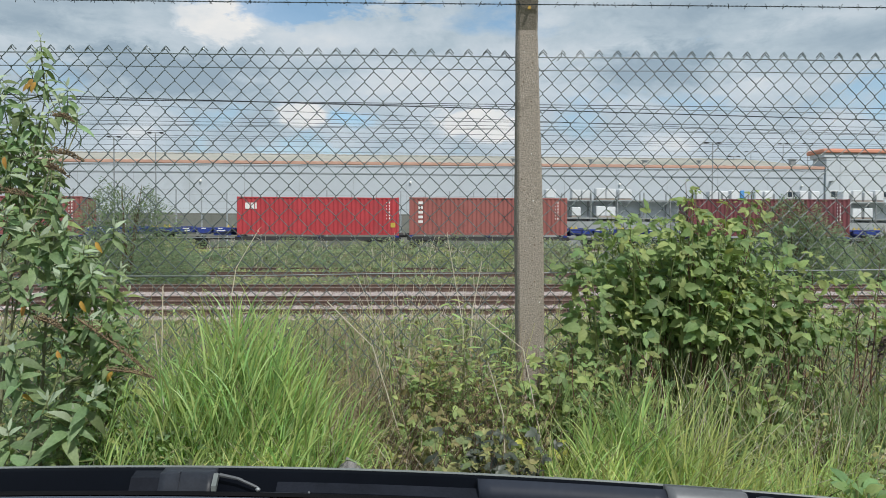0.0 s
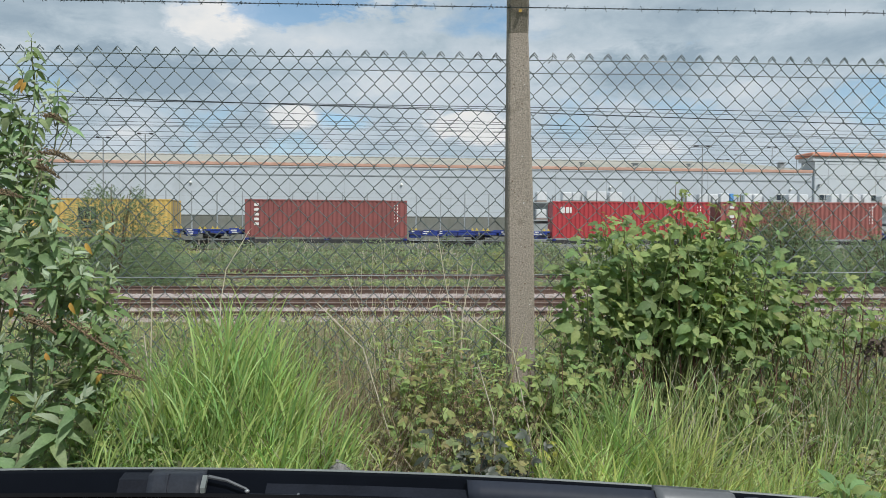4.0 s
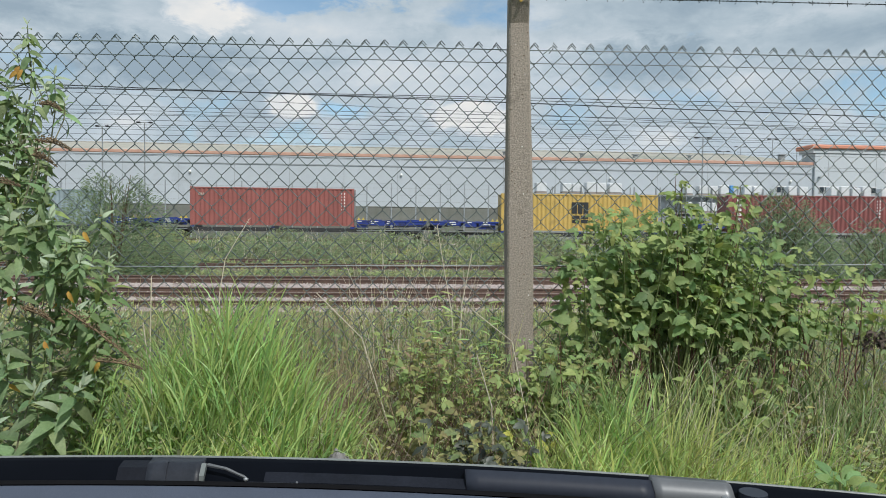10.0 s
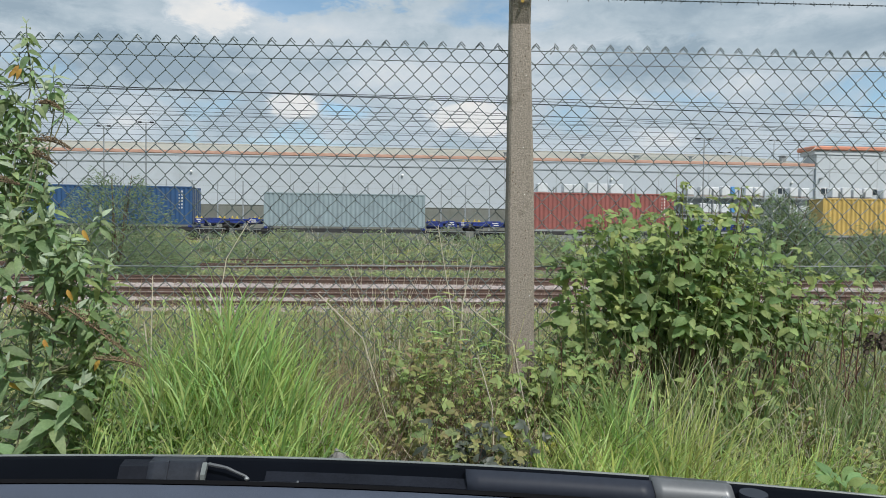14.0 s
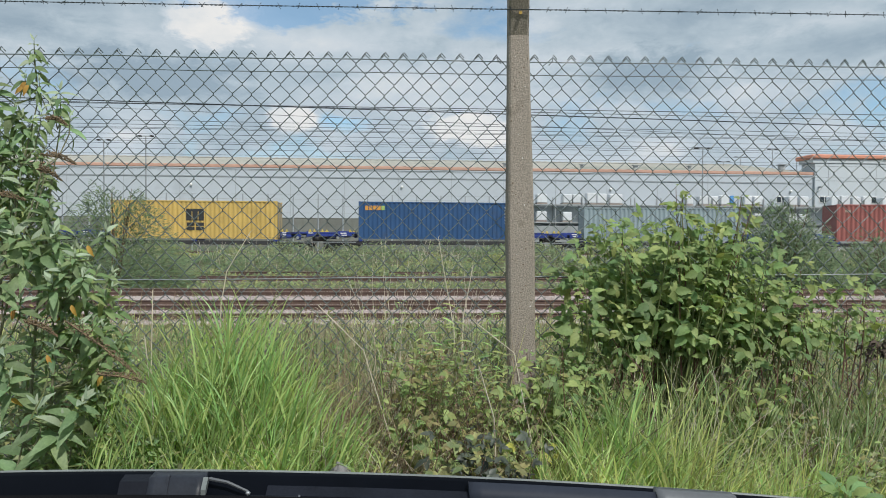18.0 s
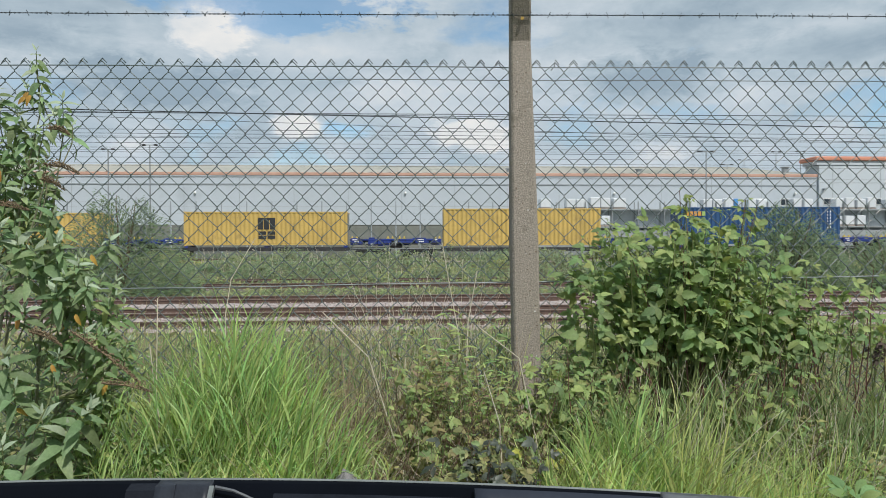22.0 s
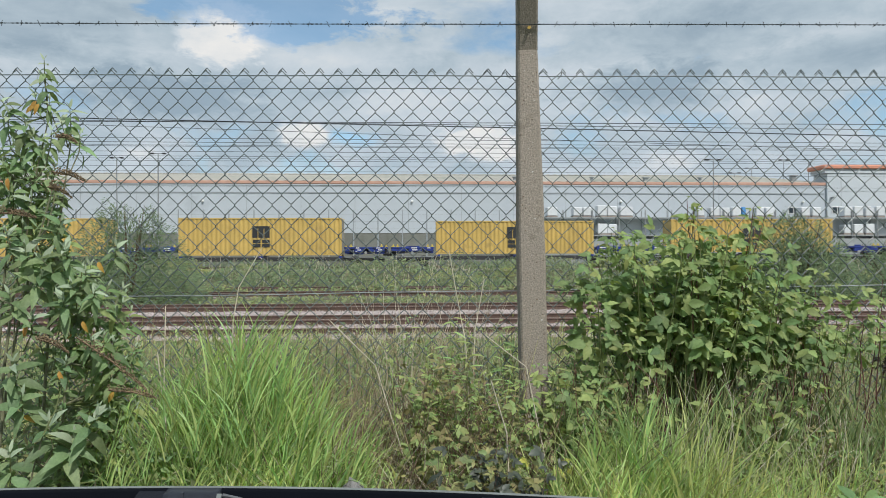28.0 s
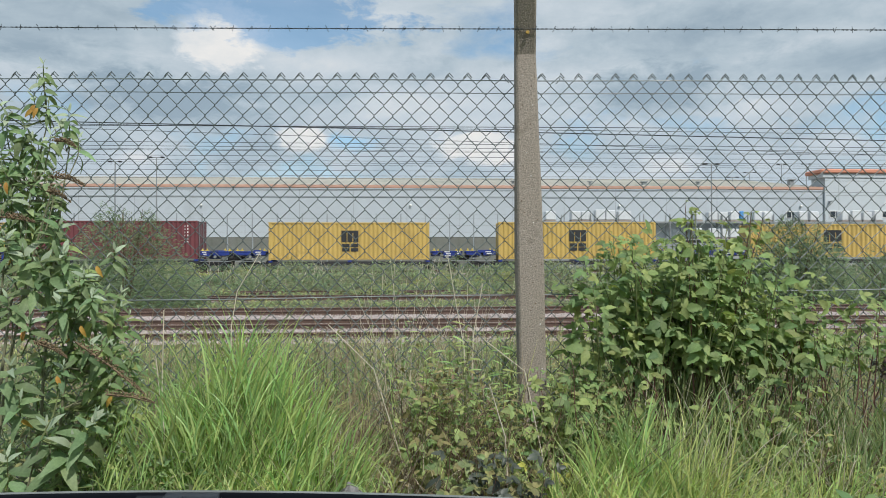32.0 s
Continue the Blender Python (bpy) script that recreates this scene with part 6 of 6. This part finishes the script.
grass("grass", "thin grass beyond the fence", 6400, -6, 8, 2.8, 13.5, 0.2, 0.55, WEED_GRASS, 0.010, 0.25, 1.1, seed=6, lumps=0.6)
grass("dry_grass", "dry brown grass beyond the fence", 2400, -7, 11, 3.5, 16.8, 0.2, 0.55, BROWN_STALK, 0.006, 0.25, 1.0, seed=16, lumps=0.6)


def build_stone():
    """A lump of grey stone half sunk in the verge."""
    s = Shape()
    n, m = 26, 18
    v = []
    for i in range(m + 1):
        for k in range(n):
            a, b = 2 * math.pi * k / n, math.pi * (i / m - 0.5)
            d = Vector((math.cos(a) * math.cos(b), math.sin(a) * math.cos(b), math.sin(b)))
            q = 1 + 0.35 * noise.noise(d * 1.7 + Vector((3, 1, 0))) + 0.14 * noise.noise(d * 5) + 0.09 * noise.noise(d * 13)
            v.append((d.x * 0.054 * q, d.y * 0.048 * q, math.copysign(abs(d.z) ** 0.6, d.z) * 0.20 * (0.6 + 0.4 * q)))
    s.add(v, [(i * n + k, i * n + (k + 1) % n, (i + 1) * n + (k + 1) % n, (i + 1) * n + k) for i in range(m) for k in range(n)])
    thing("stone", "rough upright grey stone half hidden in the grass", "stone", m=pose(-0.150, 1.84, ground_z(-0.15, 1.84) + 0.165, 0, 6, 0), data=s.mesh("stone", STONE))


build_stone()


def build_dock():
    r = random.Random(71)
    s = Shape()
    put(s, leaf_shape(0.058, 0.032, 0.18, 0.45, 8, 0.5), Matrix())
    for x, y, z in ((1.17, 1.70, 0.65), (0.985, 1.74, 0.58), (1.23, 1.74, 0.61)):
        t = thing("dock_plant", "broad-leaved green dock plant in the grass", "plant", "broad-leaved plants in the grass")
        spots = []
        for k in range(9):
            a = k * 0.7 + r.uniform(0, .5)
            out = Vector((math.cos(a) * 1.1, math.sin(a) * 0.6 - 0.2, 0.7))
            spots.append((Matrix.Translation((x + 0.02 * math.cos(a), y + 0.02 * math.sin(a), z)) @ frame_of(out, (0.2, -0.8, 0.8)), 0, k % 2, r.uniform(0.6, 1.0)))
        leafy(t, spots, [s], [DOCK_LEAF, BRAMBLE_MID], 9)
        part("stalk", Shape().tube([(x, y, ground_z(x, y) - 0.02), (x + 0.01, y, (z + 0.36) / 2), (x, y, z + 0.03)], 0.004, 5), GREEN_STEM, t)


def build_tall_weeds():
    """Thin upright weeds with narrow leaves standing at the fence."""
    r = random.Random(91)
    narrow = Shape()
    put(narrow, leaf_shape(0.055, 0.010, 0.2, 0.35, 5, 0.4), Matrix())
    lib = [narrow.mesh("leaf", m, True) for m in (GRASS, WEED, BRAMBLE_LIGHT)]
    for i in range(11):
        x, y, top = -0.02 + 0.045 * i + r.uniform(-.02, .02), r.uniform(2.2, 2.36), r.uniform(0.90, 1.12)
        t = thing("tall_weed", "thin upright green weed with narrow leaves at the fence", "weed", "tall thin weeds at the fence")
        foot, tip = Vector((x, y, ground_z(x, y) - 0.01)), Vector((x + r.gauss(0, .05), y + r.gauss(0, .02), top))
        pts = [foot.lerp(tip, k / 5) + Vector((0.01 * math.sin(k), 0, 0)) for k in range(6)]
        part("stem", Shape().tube(pts, [0.0024 - 0.0003 * k for k in range(6)], 5), GREEN_STEM, t)
        for k in range(22):
            u = 0.45 + 0.55 * (k / 21) ** 0.8
            a = k * 2.4
            out = Vector((math.cos(a), math.sin(a) * 0.7 - 0.15, r.uniform(-0.1, 0.5)))
            part("leaf", lib[r.choice([0, 0, 1, 2])], None, t, m=Matrix.Translation(foot.lerp(tip, u)) @ frame_of(out, (0, -0.5, 1)) @ Matrix.Scale(r.uniform(0.6, 1.0), 4))


def build_stalks():
    """Single pale stalks standing before the fence."""
    for pts in (((-0.56, 2.3, 0.36), (-0.547, 2.3, 1.075), (-0.529, 2.3, 1.185), (-0.454, 2.3, 1.314)), ((0.25, 2.32, 0.36), (0.213, 2.32, 1.0), (0.186, 2.33, 1.149), (0.16, 2.33, 1.302)),
                ((0.22, 2.33, 0.36), (0.246, 2.33, 1.034), (0.278, 2.33, 1.207)), ((0.10, 2.15, 0.36), (-0.083, 2.2, 0.943), (-0.225, 2.2, 1.085)), ((0.50, 2.1, 0.36), (0.378, 2.1, 0.949), (0.255, 2.1, 1.045)),
                ((0.32, 1.98, 0.36), (0.30, 1.98, 0.78), (0.255, 1.98, 0.93)), ((-0.70, 2.0, 0.36), (-0.66, 2.0, 0.8), (-0.685, 2.0, 1.02)), ((-0.76, 2.25, 0.36), (-0.75, 2.25, 0.9), (-0.745, 2.25, 1.13))):
        s = Shape().tube([Vector(p) for p in pts], [0.0024 - 0.0004 * k for k in range(len(pts))], 5)
        q = Vector(pts[-1])
        for k in range(5):
            s.tube([q - Vector((0, 0, 0.012 * k)), q + Vector((0.008 * (-1) ** k, -0.003, 0.006 - 0.012 * k))], [0.0011, 0.0005], 3)
        thing("dry_stalk", "pale dry plant stalk standing before the fence", "stalk", "pale dry stalks", data=s.mesh("dry_stalk", PALE_STALK))


build_dock()
build_tall_weeds()
build_twigs("bent pale dead stems in the long grass", 130, 0.55, 1.75, 1.88, 2.12, 0.50, PALE_STALK, 69, 0.0012, 0.6)
build_twigs("brown dead stems tangled in the weeds", 200, -0.2, 0.5, 1.82, 2.1, 0.50, BROWN_STALK, 70, 0.0015, 0.8)
build_twigs("pale dry stems in the weeds near the train", 260, -24, 34, 39.5, 49, 1.5, PALE_STALK, 67, 0.012, 0.25)
build_stalks()
build_twigs("thin pale dead stems standing behind the fence", 60, -0.12, 0.42, 2.54, 2.9, 0.98, PALE_STALK, 73, 0.0014, 0.12)
build_twigs("dark thin dead stems standing behind the fence", 50, -0.55, 0.45, 2.54, 3.0, 0.92, STEM, 74, 0.0013, 0.2)
grass("grass", "low grass along the edge of the ballast", 3600, -12, 15, 13.5, 17.6, 0.16, 0.38, GRASS_YELLOW, 0.014, 0.3, 1.0, seed=17, lumps=0.8)
grass("dry_grass", "low dry grass along the edge of the ballast", 3200, -12, 15, 13.0, 17.4, 0.16, 0.36, STRAW, 0.012, 0.3, 1.0, seed=18, lumps=0.8)
# rail added only to draw the dark line along the ballast's near edge
line_rail = thing("dark_line_rail", "rusty rail added to draw the dark line beside the near track", "rail", m=pose(0, 17.35, -0.745))
part("rail", Shape().extrude_x(RAIL_PROFILE, -60, 60), RUST, line_rail)
build_bramble("withered_clump", "dark brown withered leaves on the fence", 39, (1.71, 2.32, 0.91), (0.05, 0.05, 0.055), 34, 34, 0.022, 0.0, [DARK_DEAD, DARK_DEAD], canes=2, floor=0.5)

# ---------------------------------------------------------------- the car that the view is from
def build_car():
    c = thing("parked_car", "dark car seen over its dashboard with wipers at rest", "car")

    def edge(x):
        return 0.95 - 0.1555 * (x + 0.5) ** 2

    def sweep(prof, x0=-1.35, x1=0.80, n=44, closed=False):
        s, k = Shape(), len(prof)
        v = [(x0 + (x1 - x0) * i / n, edge(x0 + (x1 - x0) * i / n) + dy, z) for i in range(n + 1) for dy, z in prof]
        s.add(v, [(i * k + j, (i + 1) * k + j, (i + 1) * k + (j + 1) % k, i * k + (j + 1) % k) for i in range(n) for j in range(k if closed else k - 1)])
        if closed:
            s.add([], [])
            s.f += [tuple(range(k)), tuple(reversed(range(n * k, n * k + k)))]
            s.slots += [0, 0]
        return s

    part("bonnet", sweep([(-0.05, 0.955), (-0.012, 0.9865), (0.0, 0.989), (0.02, 0.983), (0.10, 0.93), (0.25, 0.80), (0.36, 0.62), (0.40, 0.35)]), GLOSS_BLACK, c, smooth=True)
    # thin pale strip paints the highlight along the bonnet's rear edge
    part("bonnet_edge", sweep([(-0.003, 0.9885), (-0.0025, 0.9902), (0.0005, 0.9900)]), EDGE_HIGHLIGHT, c, "pale strip coloured as the bonnet edge's highlight", True)
    part("scuttle", sweep([(-0.05, 0.954), (-0.06, 0.945), (-0.105, 0.945), (-0.122, 0.975)]), BLACK_PLASTIC, c, smooth=True)
    part("screen_seal", sweep([(-0.121, 0.974), (-0.118, 1.000), (-0.126, 1.003), (-0.131, 1.000)]), RUBBER, c, smooth=True)
    part("dashboard", sweep([(-0.132, 0.999), (-0.25, 0.998), (-0.42, 0.985), (-0.52, 0.93), (-0.53, 0.70)]), DASH, c, smooth=True)
    part("bumper", sweep([(0.36, 0.62), (0.43, 0.58), (0.44, 0.30), (0.38, 0.20)], closed=False), GLOSS_BLACK, c, smooth=True)
    for x, s_ in ((-1.35, -1), (0.80, 1)):
        y1 = edge(x) + 0.36
        part("wing", Shape().box(min(x, x + 0.02 * s_), max(x, x + 0.02 * s_), -0.6, y1, 0.22, 0.90, 0.008), GLOSS_BLACK, c)
        w = part("wheel", Shape().disc((x - 0.12 * s_, 0.55, 0.31), 0.31, 0.2, "x", 28), RUBBER, c)
        part("rim", Shape().disc((x - 0.015 * s_, 0.55, 0.31), 0.2, 0.012, "x", 20), ARM_METAL, w)
    part("floor_pan", Shape().box(-1.33, 0.78, -0.6, 0.40, 0.22, 0.27), BLACK_PLASTIC, c)
    arm = part("wiper_arm", sweep([(-0.046, 0.958), (-0.046, 0.984), (-0.034, 0.9965), (-0.02, 0.9965), (-0.02, 0.958)], 0.322, 0.408, 10, True), ARM_METAL, c, "grey wiper arm", True)
    part("pivot_cap", Shape().disc((0.432, edge(0.432) - 0.034, 0.972), 0.016, 0.036, "z", 16), ARM_DARK, arm)
    part("bolt", Shape().disc((0.397, edge(0.397) - 0.048, 0.982), 0.0050, 0.008, "y", 12), STEEL, arm)
    part("nozzle", Shape().box(0.455, 0.49, edge(0.47) - 0.045, edge(0.47) - 0.03, 0.955, 0.972, 0.004), WHITE_PAINT, c, "pale washer nozzle")
    # same arm in darker greys: the sky sheen's fade leftwards is put into colour
    part("blade_holder", sweep([(-0.044, 0.962), (-0.044, 0.981), (-0.030, 0.9935), (-0.02, 0.990), (-0.02, 0.962)], 0.10, 0.3215, 14, True), ARM_DARK, arm, "", True)
    part("blade_holder_end", sweep([(-0.044, 0.962), (-0.044, 0.973), (-0.028, 0.980), (-0.02, 0.976), (-0.02, 0.962)], -0.155, 0.0995, 10, True), DARK_PLASTIC, arm)
    part("wiper_blade", sweep([(-0.066, 0.962), (-0.066, 0.972), (-0.058, 0.974), (-0.056, 0.962)], -0.20, 0.30, 16, True), DARK_PLASTIC, arm, "dull rubber blade")
    hump = part("motor_cover", sweep([(-0.05, 0.946), (-0.049, 0.968), (-0.034, 0.9905), (-0.012, 0.9915), (-0.008, 0.946)], -0.305, -0.236, 8, True), COVER_PLASTIC, c, "grey-black wiper motor cover", True)
    part("cover_end", sweep([(-0.046, 0.95), (-0.045, 0.966), (-0.032, 0.985), (-0.014, 0.988), (-0.012, 0.95)], -0.343, -0.3055, 4, True), DARK_PLASTIC, hump)
    part("cover_rib", sweep([(-0.0515, 0.95), (-0.0505, 0.969), (-0.035, 0.9925), (-0.030, 0.9925), (-0.030, 0.95)], -0.282, -0.279, 1, True), COVER_PLASTIC, hump)
    # the cover's upright silver highlight, drawn as a narrow bright strip
    part("bright_clip", sweep([(-0.0515, 0.970), (-0.050, 0.981), (-0.036, 0.9925), (-0.034, 0.985)], -0.2355, -0.2295, 1, True), EDGE_HIGHLIGHT, hump, "bright strip coloured as the cover's highlight")
    lever = Shape().tube([(-0.229, edge(-0.229) - 0.032, 0.989), (-0.205, edge(-0.205) - 0.036, 0.986), (-0.178, edge(-0.178) - 0.042, 0.977)], [0.0026, 0.0021, 0.0018], 6)
    part("lever", lever, ARM_METAL, hump, "grey lever")
    part("lever_tip", Shape().tube([(-0.180, edge(-0.180) - 0.046, 0.976), (-0.177, edge(-0.177) - 0.046, 0.976), (-0.174, edge(-0.174) - 0.046, 0.976)], [0.0014, 0.0034, 0.0014], 8), STEEL, hump, "bright lever tip", True)
    part("blade_clip", sweep([(-0.067, 0.962), (-0.067, 0.975), (-0.056, 0.977), (-0.055, 0.962)], -0.172, -0.112, 4, True), COVER_PLASTIC, arm, "grey-black blade clip")
    part("clip_end", sweep([(-0.068, 0.962), (-0.068, 0.977), (-0.056, 0.979), (-0.055, 0.962)], -0.1118, -0.1095, 1, True), ARM_METAL, arm)
    part("far_blade", sweep([(-0.085, 0.955), (-0.085, 0.966), (-0.072, 0.968), (-0.07, 0.955)], -0.95, -0.36, 14, True), DARK_PLASTIC, c, "dull black second wiper")


build_car()


# ---------------------------------------------------------------- what moves
def sway(ob, base, wide, deep, seed):
    """Wind: a small rocking of a plant about its foot."""
    r = random.Random(seed)
    p, q = r.uniform(0, 6), r.uniform(0, 6)
    foot = Matrix.Translation(base)
    rows = []
    for k in range(65):
        t = k * 0.5
        a = wide * (0.6 * math.sin(t * 2.1 + p) + 0.5 * math.sin(t * 0.45 + q))
        b = deep * (0.6 * math.sin(t * 1.7 + q) + 0.4 * math.sin(t * 0.6 + p))
        rows.append((t, foot @ pose(0, 0, 0, b, a, 0) @ foot.inverted()))
    walk(ob, rows)


def motions():
    for ob, base, wide, seed in SWAYING:
        sway(ob, base, wide, wide * 0.7, seed)
    for ob, offset, z, back in TRAIN:
        rows = []
        for t in range(33):
            x = offset + train_gone(t)
            y, turn = train_line(x)
            rows.append((t, pose(x, y, z, 0, 0, turn) @ pose(back, 0, 0)))
        walk(ob, rows)


motions()
